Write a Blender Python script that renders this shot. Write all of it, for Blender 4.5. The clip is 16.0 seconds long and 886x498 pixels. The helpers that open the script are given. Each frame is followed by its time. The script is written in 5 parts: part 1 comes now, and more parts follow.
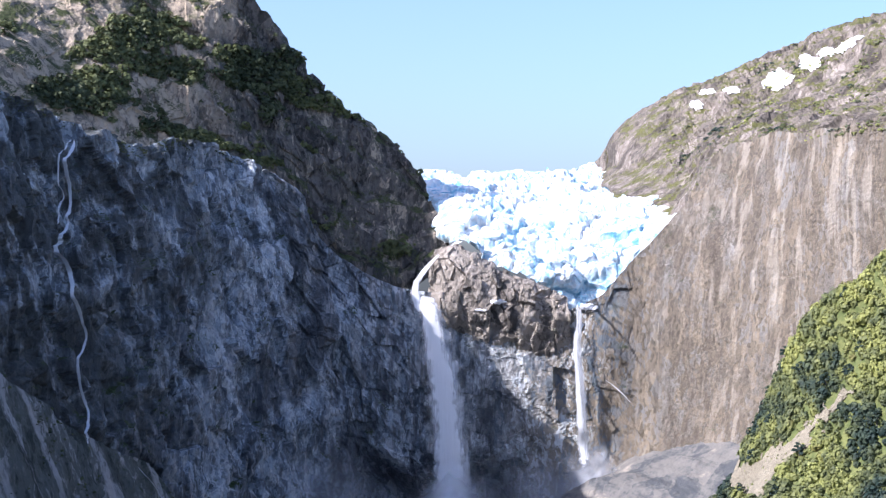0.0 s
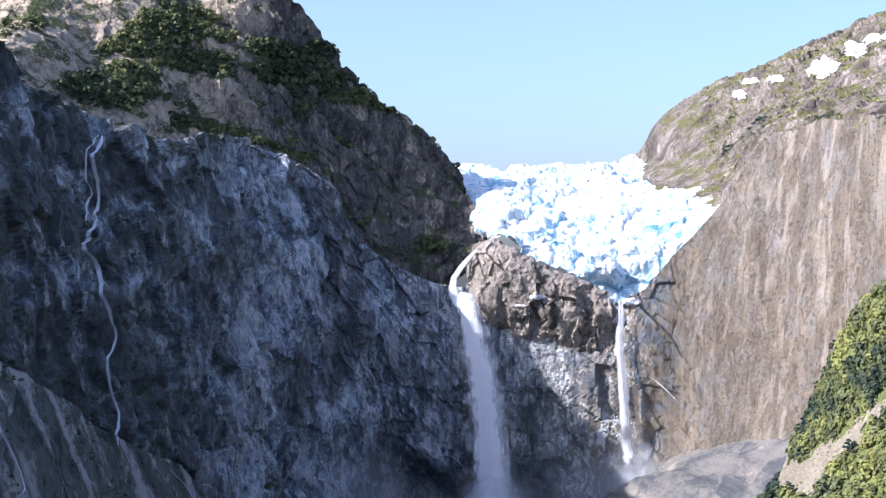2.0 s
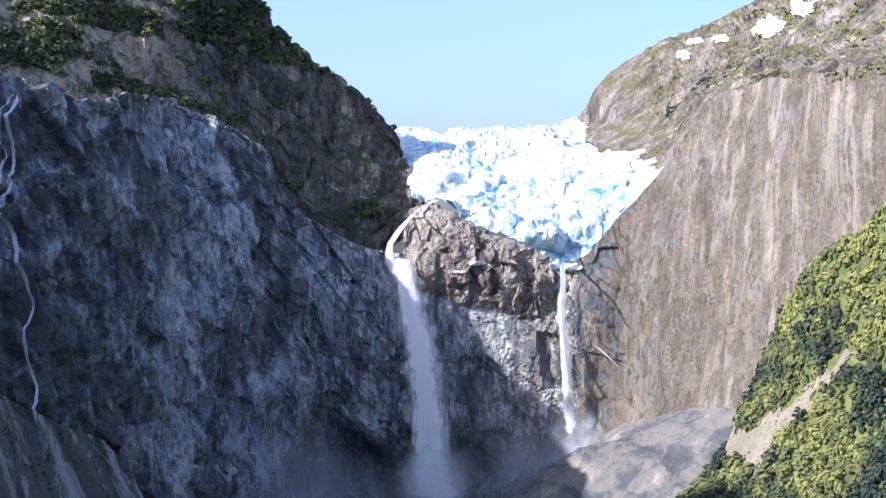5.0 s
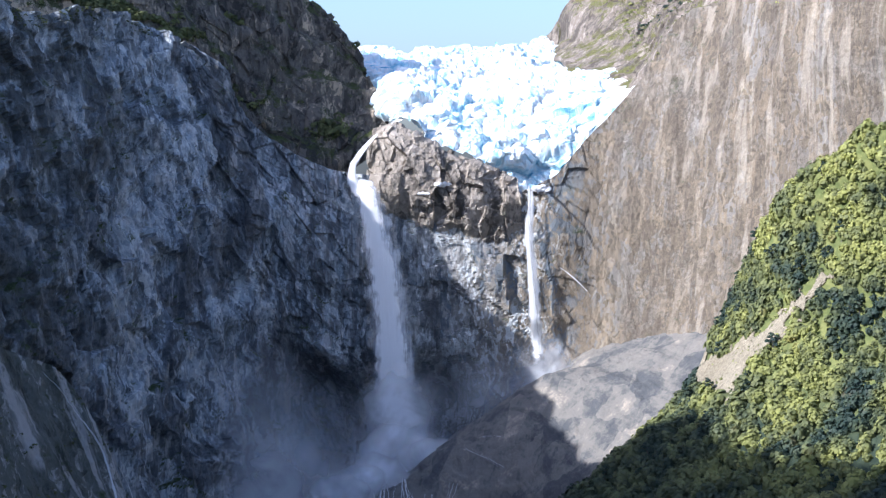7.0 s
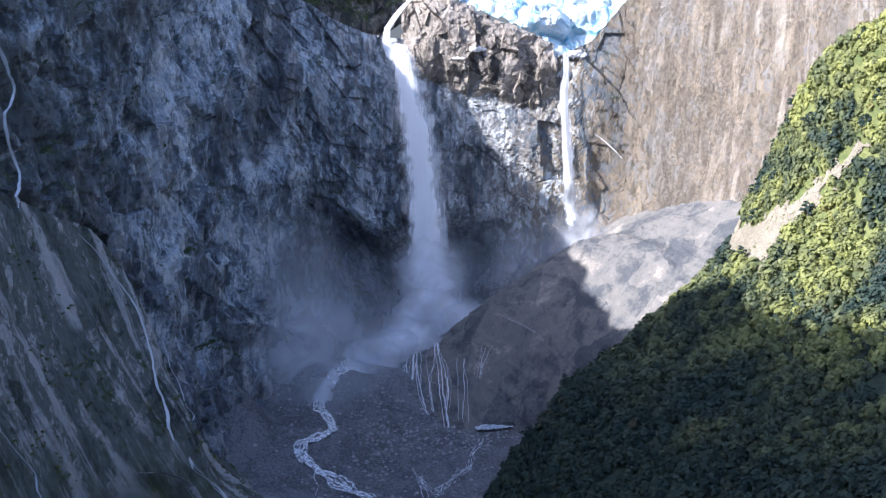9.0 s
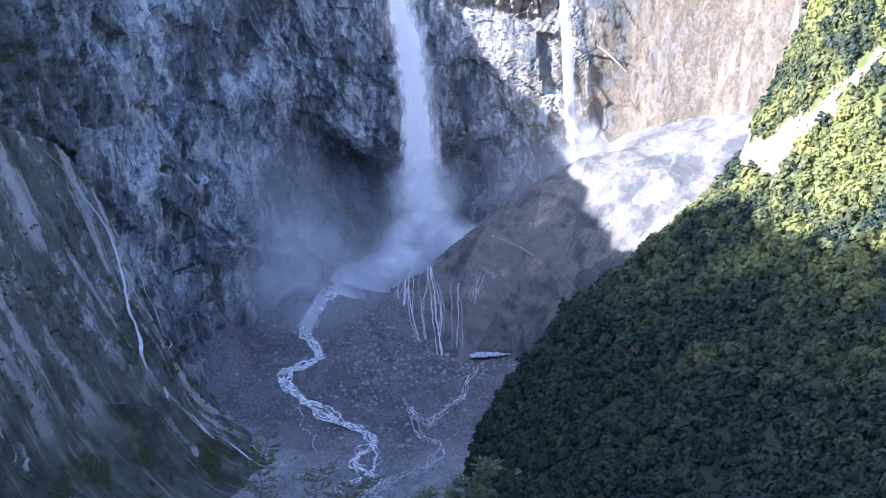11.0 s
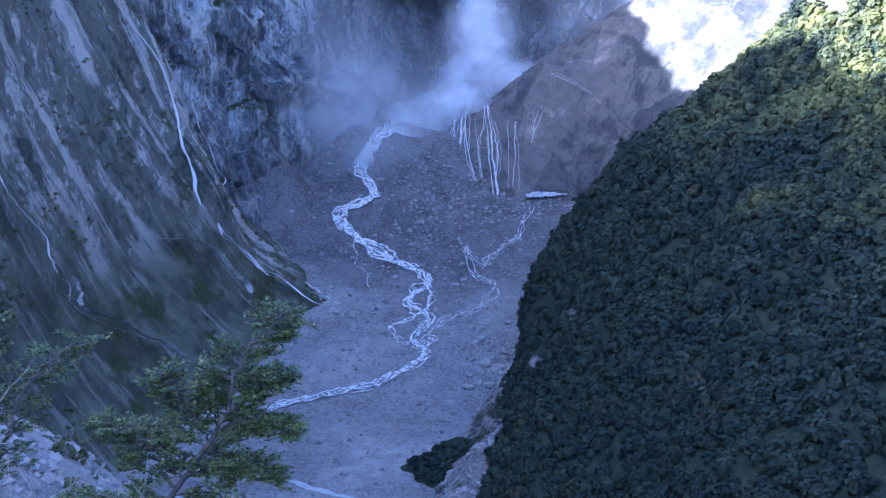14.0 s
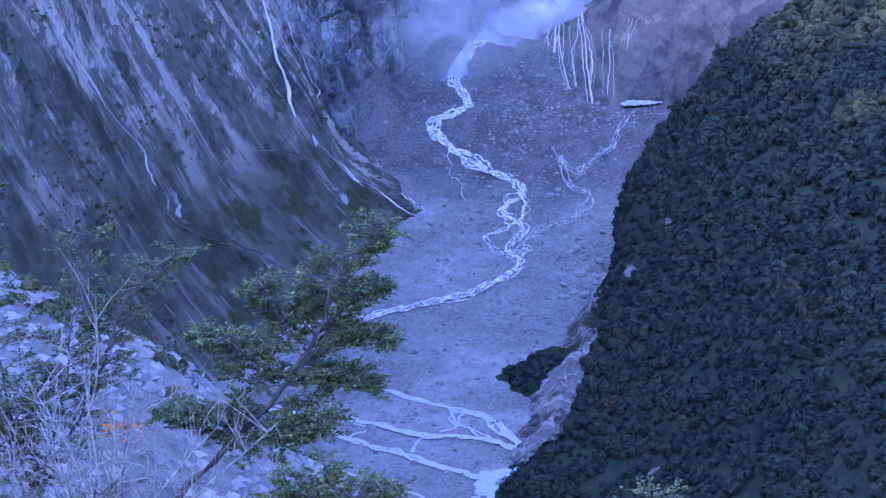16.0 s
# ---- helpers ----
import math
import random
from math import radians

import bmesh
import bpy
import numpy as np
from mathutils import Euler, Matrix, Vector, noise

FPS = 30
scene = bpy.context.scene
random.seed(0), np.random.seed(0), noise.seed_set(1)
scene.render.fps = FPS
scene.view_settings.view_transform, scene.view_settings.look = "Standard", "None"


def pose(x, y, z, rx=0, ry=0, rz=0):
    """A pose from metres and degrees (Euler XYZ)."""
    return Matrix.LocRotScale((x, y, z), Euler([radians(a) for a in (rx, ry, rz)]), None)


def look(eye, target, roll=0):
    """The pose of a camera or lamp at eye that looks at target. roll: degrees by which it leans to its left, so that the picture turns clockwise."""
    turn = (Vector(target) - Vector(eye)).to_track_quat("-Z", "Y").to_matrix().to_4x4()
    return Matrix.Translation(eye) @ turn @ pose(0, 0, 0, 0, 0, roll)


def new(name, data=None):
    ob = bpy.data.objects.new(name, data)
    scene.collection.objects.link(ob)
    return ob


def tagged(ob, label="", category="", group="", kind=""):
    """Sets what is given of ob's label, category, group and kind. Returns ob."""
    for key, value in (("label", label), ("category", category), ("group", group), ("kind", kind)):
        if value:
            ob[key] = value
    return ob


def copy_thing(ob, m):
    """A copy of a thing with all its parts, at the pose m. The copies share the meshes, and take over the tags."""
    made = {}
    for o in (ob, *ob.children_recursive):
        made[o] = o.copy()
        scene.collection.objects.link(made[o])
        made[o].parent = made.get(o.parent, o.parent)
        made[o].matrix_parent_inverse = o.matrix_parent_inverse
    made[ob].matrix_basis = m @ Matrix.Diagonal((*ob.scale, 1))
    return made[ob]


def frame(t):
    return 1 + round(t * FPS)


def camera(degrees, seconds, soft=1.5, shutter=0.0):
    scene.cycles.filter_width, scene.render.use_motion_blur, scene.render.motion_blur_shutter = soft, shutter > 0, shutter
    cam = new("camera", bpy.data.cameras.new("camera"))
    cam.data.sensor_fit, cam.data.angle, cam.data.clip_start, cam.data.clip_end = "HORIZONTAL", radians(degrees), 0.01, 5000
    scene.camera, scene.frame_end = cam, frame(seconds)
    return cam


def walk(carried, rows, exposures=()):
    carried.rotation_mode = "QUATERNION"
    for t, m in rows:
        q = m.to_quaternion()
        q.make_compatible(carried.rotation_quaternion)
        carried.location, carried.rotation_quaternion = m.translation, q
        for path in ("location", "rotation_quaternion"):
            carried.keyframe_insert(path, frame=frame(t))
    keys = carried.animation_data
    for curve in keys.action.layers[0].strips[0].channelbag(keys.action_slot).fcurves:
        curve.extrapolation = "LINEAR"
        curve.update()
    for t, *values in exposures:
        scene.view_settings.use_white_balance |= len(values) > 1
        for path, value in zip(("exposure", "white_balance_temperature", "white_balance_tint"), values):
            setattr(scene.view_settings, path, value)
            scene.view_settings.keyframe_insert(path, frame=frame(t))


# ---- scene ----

# ---------------------------------------------------------------- camera and walk
cam = camera(30.0, 16.0, soft=1.3)


def at(x, y, z, rx, rz, lean):
    return pose(x, y, z, rx, 0, rz) @ pose(0, 0, 0, 0, 0, lean)


ROWS = [
    (0.0, at(-17.4, -165.5, 316.7, 90.79, 1.60, 0.62)),
    (0.2, at(-16.8, -157.6, 316.1, 90.60, 2.02, 0.51)),
    (0.4, at(-16.3, -149.7, 315.6, 90.38, 2.54, 0.40)),
    (0.5, at(-16.0, -146.0, 315.3, 90.30, 2.72, 0.36)),
    (0.7, at(-15.7, -141.2, 315.0, 90.24, 2.52, 0.39)),
    (1.0, at(-15.5, -139.2, 314.8, 90.27, 2.20, 0.45)),
    (1.5, at(-15.5, -138.9, 314.8, 90.49, 2.73, 0.37)),
    (2.0, at(-15.5, -138.9, 314.8, 90.71, 3.04, 0.09)),
    (2.5, at(-15.5, -138.9, 314.8, 90.48, 2.99, -0.08)),
    (3.0, at(-15.5, -139.4, 314.8, 89.89, 2.25, 0.18)),
    (3.3, at(-15.9, -144.0, 315.2, 90.10, 2.85, 0.31)),
    (3.5, at(-16.1, -147.0, 315.4, 90.31, 3.12, 0.37)),
    (3.7, at(-15.9, -145.2, 315.3, 90.36, 3.14, 0.38)),
    (3.9, at(-15.5, -139.3, 314.9, 90.34, 3.00, 0.34)),
    (4.2, at(-14.7, -128.0, 314.1, 90.20, 2.58, 0.22)),
    (4.6, at(-13.7, -113.0, 313.1, 89.93, 1.86, 0.01)),
    (5.0, at(-12.7, -98.0, 312.1, 89.64, 1.07, -0.22)),
    (5.3, at(-12.0, -86.8, 311.3, 89.44, 0.55, -0.37)),
    (5.6, at(-11.2, -75.8, 310.5, 89.33, 0.14, -0.50)),
    (5.8, at(-10.7, -70.0, 310.0, 89.27, -0.04, -0.54)),
    (6.0, at(-10.5, -66.8, 309.8, 89.14, -0.12, -0.50)),
    (6.5, at(-10.4, -65.6, 309.7, 88.10, -0.71, -0.09)),
    (7.0, at(-10.4, -65.6, 309.7, 87.01, -0.01, -0.12)),
    (7.5, at(-10.4, -65.6, 309.7, 85.85, 0.40, 0.03)),
    (8.0, at(-10.4, -65.6, 309.7, 84.29, 0.65, 0.39)),
    (8.5, at(-10.4, -65.6, 309.7, 82.96, 0.78, 0.34)),
    (9.0, at(-10.4, -65.6, 309.7, 82.35, 1.16, 0.25)),
    (9.2, at(-10.1, -63.9, 309.2, 82.33, 1.30, 0.16)),
    (9.4, at(-9.3, -58.7, 307.6, 82.19, 1.38, 0.14)),
    (9.7, at(-7.9, -49.6, 304.9, 81.87, 1.40, 0.12)),
    (10.1, at(-5.9, -37.4, 301.2, 81.29, 1.42, 0.09)),
    (10.5, at(-4.0, -25.2, 297.6, 80.66, 1.44, 0.06)),
    (10.8, at(-2.5, -16.0, 294.8, 80.25, 1.46, 0.04)),
    (11.1, at(-1.1, -6.9, 292.1, 79.96, 1.48, 0.03)),
    (11.3, at(-0.3, -1.7, 290.5, 79.84, 1.49, 0.04)),
    (11.5, at(0.0, 0.0, 290.0, 79.67, 1.50, 0.06)),
    (12.0, at(0.0, 0.0, 290.0, 78.81, 1.14, 0.25)),
    (12.5, at(0.0, 0.0, 290.0, 78.38, 1.81, 0.12)),
    (13.0, at(0.0, 0.0, 290.0, 77.88, 2.30, 0.13)),
    (13.5, at(0.0, 0.0, 290.0, 76.64, 2.94, 0.11)),
    (14.0, at(0.0, 0.0, 290.0, 74.50, 3.57, 0.15)),
    (14.5, at(0.0, 0.0, 290.0, 71.75, 5.18, -0.20)),
    (15.0, at(0.0, 0.0, 290.0, 69.98, 6.37, -0.45)),
    (15.5, at(0.0, 0.0, 290.0, 68.34, 6.95, -0.95)),
    (16.0, at(0.0, 0.0, 290.0, 71.42, 7.02, -1.22)),
]
EXPOSURES = [
    (0.0, 0.86, 5600, 21), (3.5, 0.86, 5600, 21), (6.0, 0.86, 5560, 16), (7.5, 0.93, 5540, 16), (9.0, 1.25, 5520, 18), (11.5, 1.95, 5220, 22), (13.0, 2.12, 4950, 24),
    (14.0, 2.2, 4820, 24), (14.5, 2.2, 4700, 25), (15.0, 2.52, 4690, 39), (16.0, 2.58, 4640, 43),
]
walk(cam, ROWS, EXPOSURES)

# ---------------------------------------------------------------- sun and sky
SUN_UP, SUN_BACK = 35.5, 24.0          # degrees over the horizon, degrees behind straight left
sun_way = Vector((-math.cos(radians(SUN_UP)) * math.cos(radians(SUN_BACK)),
                  -math.cos(radians(SUN_UP)) * math.sin(radians(SUN_BACK)), math.sin(radians(SUN_UP))))
world = bpy.data.worlds.new("sky")
scene.world = world
world.use_nodes = True
wn = world.node_tree.nodes
sky = wn.new("ShaderNodeTexSky")
sky.sky_type, sky.sun_disc = "NISHITA", False
sky.sun_elevation, sky.sun_rotation = radians(SUN_UP), math.atan2(sun_way.x, sun_way.y)
sky.altitude, sky.air_density, sky.dust_density, sky.ozone_density = 600, 1.0, 4.2, 2.6
wn["Background"].inputs["Strength"].default_value = 0.15
world.node_tree.links.new(sky.outputs[0], wn["Background"].inputs["Color"])
lamp = new("sun", bpy.data.lights.new("sun", "SUN"))
lamp.data.energy, lamp.data.angle, lamp.data.color = 5.0, radians(0.55), (1.0, 0.92, 0.80)
lamp.matrix_world = look((0, 0, 900), Vector((0, 0, 900)) - sun_way)

# ---------------------------------------------------------------- materials


class Nodes:
    """Short hands to build one material."""

    def __init__(self, name, rough=0.85, spec=0.25):
        self.m = bpy.data.materials.new(name)
        self.m.use_nodes = True
        self.t = self.m.node_tree
        self.b = self.t.nodes["Principled BSDF"]
        self.b.inputs["Roughness"].default_value = rough
        self.b.inputs["Specular IOR Level"].default_value = spec
        self.co = self.t.nodes.new("ShaderNodeTexCoord").outputs["Object"]

    def put(self, socket, value):
        if isinstance(value, bpy.types.NodeSocket):
            self.t.links.new(value, socket)
        else:
            socket.default_value = value

    def scaled(self, sx, sy, sz, rx=0.0, ry=0.0, rz=0.0):
        n = self.t.nodes.new("ShaderNodeMapping")
        n.inputs["Scale"].default_value = (sx, sy, sz)
        n.inputs["Rotation"].default_value = (radians(rx), radians(ry), radians(rz))
        self.put(n.inputs["Vector"], self.co)
        return n.outputs[0]

    def noise(self, scale, detail=6.0, vector=None, rough=0.6, warp=0.0):
        n = self.t.nodes.new("ShaderNodeTexNoise")
        n.inputs["Scale"].default_value, n.inputs["Detail"].default_value = scale, detail
        n.inputs["Roughness"].default_value, n.inputs["Distortion"].default_value = rough, warp
        self.put(n.inputs["Vector"], vector or self.co)
        return n.outputs["Fac"]

    def cells(self, scale, vector=None, feature="DISTANCE_TO_EDGE"):
        n = self.t.nodes.new("ShaderNodeTexVoronoi")
        n.feature = feature
        n.inputs["Scale"].default_value = scale
        self.put(n.inputs["Vector"], vector or self.co)
        return n.outputs["Distance"]

    def shade(self, scale, vector):
        """A grey of its own for each cell."""
        n = self.t.nodes.new("ShaderNodeTexVoronoi")
        n.inputs["Scale"].default_value = scale
        self.put(n.inputs["Vector"], vector)
        s = self.t.nodes.new("ShaderNodeSeparateColor")
        self.put(s.inputs[0], n.outputs["Color"])
        return s.outputs[0]

    def steps(self, value, lo, hi, a=0.0, b=1.0):
        n = self.t.nodes.new("ShaderNodeMapRange")
        n.interpolation_type = "SMOOTHSTEP"
        for k, v in zip(("Value", "From Min", "From Max", "To Min", "To Max"), (value, lo, hi, a, b)):
            self.put(n.inputs[k], v)
        return n.outputs[0]

    def maths(self, op, a, b=0.0):
        n = self.t.nodes.new("ShaderNodeMath")
        n.operation = op
        self.put(n.inputs[0], a)
        self.put(n.inputs[1], b)
        return n.outputs[0]

    def mix(self, fac, a, b):
        n = self.t.nodes.new("ShaderNodeMix")
        n.data_type = "RGBA"
        for k, v in ((0, fac), (6, a), (7, b)):
            self.put(n.inputs[k], v if isinstance(v, (bpy.types.NodeSocket, float, int)) else (*v, 1))
        return n.outputs[2]

    def attribute(self, name):
        n = self.t.nodes.new("ShaderNodeAttribute")
        n.attribute_name = name
        return n.outputs["Fac"]

    def upward(self):
        g = self.t.nodes.new("ShaderNodeNewGeometry")
        s = self.t.nodes.new("ShaderNodeSeparateXYZ")
        self.t.links.new(g.outputs["Normal"], s.inputs[0])
        return s.outputs["Z"]

    def island(self):
        return self.t.nodes.new("ShaderNodeNewGeometry").outputs["Random Per Island"]

    def bump(self, height, distance, strength=0.8):
        n = self.t.nodes.new("ShaderNodeBump")
        n.inputs["Distance"].default_value, n.inputs["Strength"].default_value = distance, strength
        self.put(n.inputs["Height"], height)
        self.put(self.b.inputs["Normal"], n.outputs[0])

    def colour(self, value):
        self.put(self.b.inputs["Base Color"], value if isinstance(value, bpy.types.NodeSocket) else (*value, 1))
        return self.m


def rock(name, dark, mid, pale, moss=(0.035, 0.05, 0.018), mossy=0.5, warm=None, run=(0.16, 0.016), wet=0.5, skew=0.0, rise=(0.25, 0.62), stains_and_shade=False, share=(0.14, 0.28), talus=None, tan=None, broken=(0.15, 0.15, 0.13), relief=1.7):
    """Bare rock: stains that run down the face, joints at two sizes, grain, and moss on what lies flat. warm: a second
    rock in large patches, most of it to the east.
    """
    n = Nodes(name, 0.8, 0.25)
    across = n.maths("ADD", n.maths("MULTIPLY", n.attribute("along"), run[0]), n.maths("MULTIPLY", n.attribute("down"), skew))
    vec = n.t.nodes.new("ShaderNodeCombineXYZ")
    n.put(vec.inputs[0], across)
    n.put(vec.inputs[1], n.maths("MULTIPLY", n.attribute("down"), run[1]))
    vec = vec.outputs[0]
    big, patch = n.noise(0.014, 7, warp=0.8), n.noise(0.045, 7, warp=0.6)
    streak = n.noise(1.0, 7, vec, 0.66, 0.25)
    grain = n.noise(0.45, 9, rough=0.74)
    bend = n.t.nodes.new("ShaderNodeVectorMath")
    bend.operation = "MULTIPLY_ADD"
    wave = n.t.nodes.new("ShaderNodeTexNoise")
    wave.inputs["Scale"].default_value, wave.inputs["Detail"].default_value = 0.09, 5
    n.put(wave.inputs["Vector"], n.co)
    n.put(bend.inputs[0], wave.outputs["Color"])
    bend.inputs[1].default_value = (9, 9, 9)
    n.put(bend.inputs[2], n.scaled(1, 1, 0.45, 0, 28, 0))
    slabs, chips = n.shade(0.055, bend.outputs[0]), n.shade(0.17, bend.outputs[0])
    seam, flakes = n.cells(0.17, bend.outputs[0]), n.shade(0.55, bend.outputs[0])
    tone = n.maths("ADD", n.maths("ADD", n.maths("MULTIPLY", streak, share[0]), n.maths("MULTIPLY", patch, share[1])), n.maths("ADD", n.maths("MULTIPLY", grain, 0.18), n.maths("ADD", n.maths("MULTIPLY", slabs, broken[0]), n.maths("ADD", n.maths("MULTIPLY", chips, broken[1]), n.maths("MULTIPLY", flakes, broken[2])))))
    base = mid
    if warm:
        east = n.t.nodes.new("ShaderNodeSeparateXYZ")
        n.put(east.inputs[0], n.co)
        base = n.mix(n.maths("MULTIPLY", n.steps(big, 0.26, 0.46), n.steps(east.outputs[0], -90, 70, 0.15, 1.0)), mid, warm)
    c = n.mix(n.steps(tone, 0.40, 0.54), dark, base)
    if stains_and_shade:
        # sunlit east turns tan, shaded west stays blue-grey, both by colour
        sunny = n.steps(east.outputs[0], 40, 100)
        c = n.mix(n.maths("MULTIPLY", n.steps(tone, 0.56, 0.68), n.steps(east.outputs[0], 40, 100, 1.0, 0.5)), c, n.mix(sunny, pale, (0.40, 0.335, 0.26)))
    else:
        c = n.mix(n.steps(tone, 0.56, 0.68), c, pale)
    c = n.mix(n.maths("MULTIPLY", n.steps(streak, 0.43, 0.34), wet), c, tuple(v * 0.4 for v in dark))
    cut = n.maths("MULTIPLY", n.steps(seam, 0.0, 0.03, 0.12, 0.0), n.steps(n.noise(0.07, 5), 0.56, 0.68))
    c = n.mix(cut, c, tuple(v * 0.3 for v in dark))
    if tan:
        side = n.t.nodes.new("ShaderNodeSeparateXYZ")
        n.put(side.inputs[0], n.co)
        # tan rock on the west flank, paled further to put its sunlight into colour
        flank = n.maths("MULTIPLY", n.steps(n.maths("ADD", side.outputs[0], n.maths("MULTIPLY", n.noise(0.02, 6, warp=0.6), 120.0)), -150, -200), n.steps(tone, 0.40, 0.52, 0.3, 0.92))
        c = n.mix(flank, c, tan)
    if talus:
        slope = n.t.nodes.new("ShaderNodeVectorMath")
        slope.operation = "MULTIPLY"
        n.put(slope.inputs[0], vec)
        slope.inputs[1].default_value = (0.75, 1.3, 1.0)
        thin = n.t.nodes.new("ShaderNodeVectorMath")
        thin.operation = "MULTIPLY"
        n.put(thin.inputs[0], vec)
        thin.inputs[1].default_value = (3.2, 7.0, 1.0)
        rib = n.maths("MULTIPLY", n.steps(n.noise(1.0, 6, slope.outputs[0], 0.6, 0.6), 0.51, 0.58), n.steps(tone, 0.40, 0.52, 0.25, 0.9))
        c = n.mix(rib, c, pale)
        low = n.steps(n.maths("ADD", n.attribute("down"), n.maths("MULTIPLY", n.noise(0.03, 6, warp=0.5), 110.0)), 125, 185, 0.92, 0.0)
        loose = n.mix(n.steps(n.noise(0.06, 6), 0.4, 0.6), talus, tuple(v * 2.2 for v in talus))
        c = n.mix(low, c, n.mix(n.maths("MULTIPLY", n.steps(n.noise(1.0, 6, thin.outputs[0], 0.62, 0.4), 0.51, 0.60), n.steps(streak, 0.44, 0.58, 0.05, 0.6)), loose, (0.31, 0.31, 0.305)))
    if stains_and_shade:
        place = n.t.nodes.new("ShaderNodeSeparateXYZ")
        n.put(place.inputs[0], n.co)
        x, z = place.outputs[0], place.outputs[2]
        c = n.mix(n.steps(x, 55, 110, 0.0, 0.5), c, (0.31, 0.26, 0.19))
        lichen = n.noise(1.0, 7, n.scaled(0.016, 0.016, 0.011), 0.62, 0.9)
        c = n.mix(n.maths("MULTIPLY", n.steps(lichen, 0.50, 0.58), n.steps(x, -10, 50, 0.72, 0.0)), c, (0.07, 0.078, 0.088))
        slant = n.noise(1.0, 6, n.scaled(0.10, 0.10, 0.028, 0, 34, 0), 0.62, 0.4)
        c = n.mix(n.maths("MULTIPLY", n.steps(slant, 0.54, 0.63), n.steps(x, -10, 50, 0.55, 0.0)), c, (0.60, 0.60, 0.60))
        c = n.mix(n.maths("MULTIPLY", n.steps(slant, 0.45, 0.38), n.steps(x, -10, 50, 0.55, 0.0)), c, (0.07, 0.075, 0.085))
        ribs = n.noise(1.0, 5, n.scaled(0.20, 0.20, 0.012), 0.6, 0.3)
        pillars = n.maths("MULTIPLY", n.maths("MULTIPLY", n.steps(x, -150, -120), n.steps(x, 0, 50, 1.0, 0.0)), n.steps(z, 160, 190))
        c = n.mix(n.maths("MULTIPLY", pillars, n.steps(ribs, 0.50, 0.40, 0.0, 0.6)), c, (0.09, 0.095, 0.105))
        rust = n.noise(1.0, 7, n.scaled(0.028, 0.028, 0.006), 0.62, 0.6)
        c = n.mix(n.maths("MULTIPLY", n.steps(rust, 0.46, 0.58), n.steps(x, 60, 110, 0.0, 0.55)), c, n.mix(n.steps(grain, 0.4, 0.6), (0.105, 0.085, 0.064), (0.20, 0.163, 0.12)))
        c = n.mix(n.maths("MULTIPLY", n.steps(chips, 0.62, 0.72, 0.0, 0.45), n.steps(x, 60, 110)), c, (0.10, 0.088, 0.072))
        c = n.mix(n.maths("MULTIPLY", n.steps(flakes, 0.70, 0.80, 0.0, 0.55), n.steps(x, 60, 110)), c, (0.08, 0.072, 0.06))
        edge = n.maths("ADD", x, n.maths("MULTIPLY", n.noise(0.04, 6, n.scaled(1, 1, 0.35), 0.6, 0.5), 60.0))
        band = n.maths("MULTIPLY", n.maths("MULTIPLY", n.steps(edge, 132, 152), n.steps(edge, 205, 182)), n.steps(grain, 0.40, 0.58, 0.65, 0.1))
        c = n.mix(band, c, (0.115, 0.097, 0.076))
        drip = n.noise(1.0, 6, n.scaled(0.16, 0.16, 0.007), 0.6, 0.2)
        c = n.mix(n.maths("MULTIPLY", n.steps(drip, 0.53, 0.42, 0.0, 0.3), n.steps(x, 60, 110)), c, (0.13, 0.108, 0.09))
        lime = n.maths("MULTIPLY", n.steps(n.noise(1.0, 6, n.scaled(0.09, 0.09, 0.010), 0.6, 0.3), 0.52, 0.64), n.steps(x, 120, 165, 0.12, 0.42))
        c = n.mix(lime, c, (0.50, 0.45, 0.37))
        # wet rock round the falls; its dark colour also deepens the undercut's shade
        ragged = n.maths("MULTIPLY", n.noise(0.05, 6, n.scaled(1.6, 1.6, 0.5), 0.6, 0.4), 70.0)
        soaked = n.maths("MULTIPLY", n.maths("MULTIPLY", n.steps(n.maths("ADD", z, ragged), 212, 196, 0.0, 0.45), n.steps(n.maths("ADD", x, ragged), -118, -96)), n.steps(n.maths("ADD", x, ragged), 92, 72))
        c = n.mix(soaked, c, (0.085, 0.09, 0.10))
        # west end: dark growth plus the wall's deep shade, put into the colour
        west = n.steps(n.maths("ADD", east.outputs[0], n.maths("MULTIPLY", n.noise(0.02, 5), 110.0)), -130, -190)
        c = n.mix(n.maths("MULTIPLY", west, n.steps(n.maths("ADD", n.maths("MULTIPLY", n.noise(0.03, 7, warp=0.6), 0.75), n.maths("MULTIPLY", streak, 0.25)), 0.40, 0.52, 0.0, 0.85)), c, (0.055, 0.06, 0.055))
    if mossy:
        grown = n.maths("MULTIPLY", n.steps(n.upward(), *rise), n.steps(n.noise(0.05, 7), 0.62 - 0.3 * mossy, 0.75 - 0.3 * mossy))
        c = n.mix(grown, c, n.mix(n.steps(n.noise(0.5, 4), 0.35, 0.65), moss, tuple(v * 1.7 for v in moss)))
    h = n.maths("ADD", n.maths("MULTIPLY", grain, 0.9), n.maths("ADD", n.maths("MULTIPLY", streak, 0.3), n.maths("ADD", n.maths("MULTIPLY", chips, 0.9), n.maths("ADD", n.maths("MULTIPLY", flakes, 0.5), n.steps(seam, 0.0, 0.08, 0.0, 0.08)))))
    n.bump(h, relief, 0.9)
    return n.colour(c)


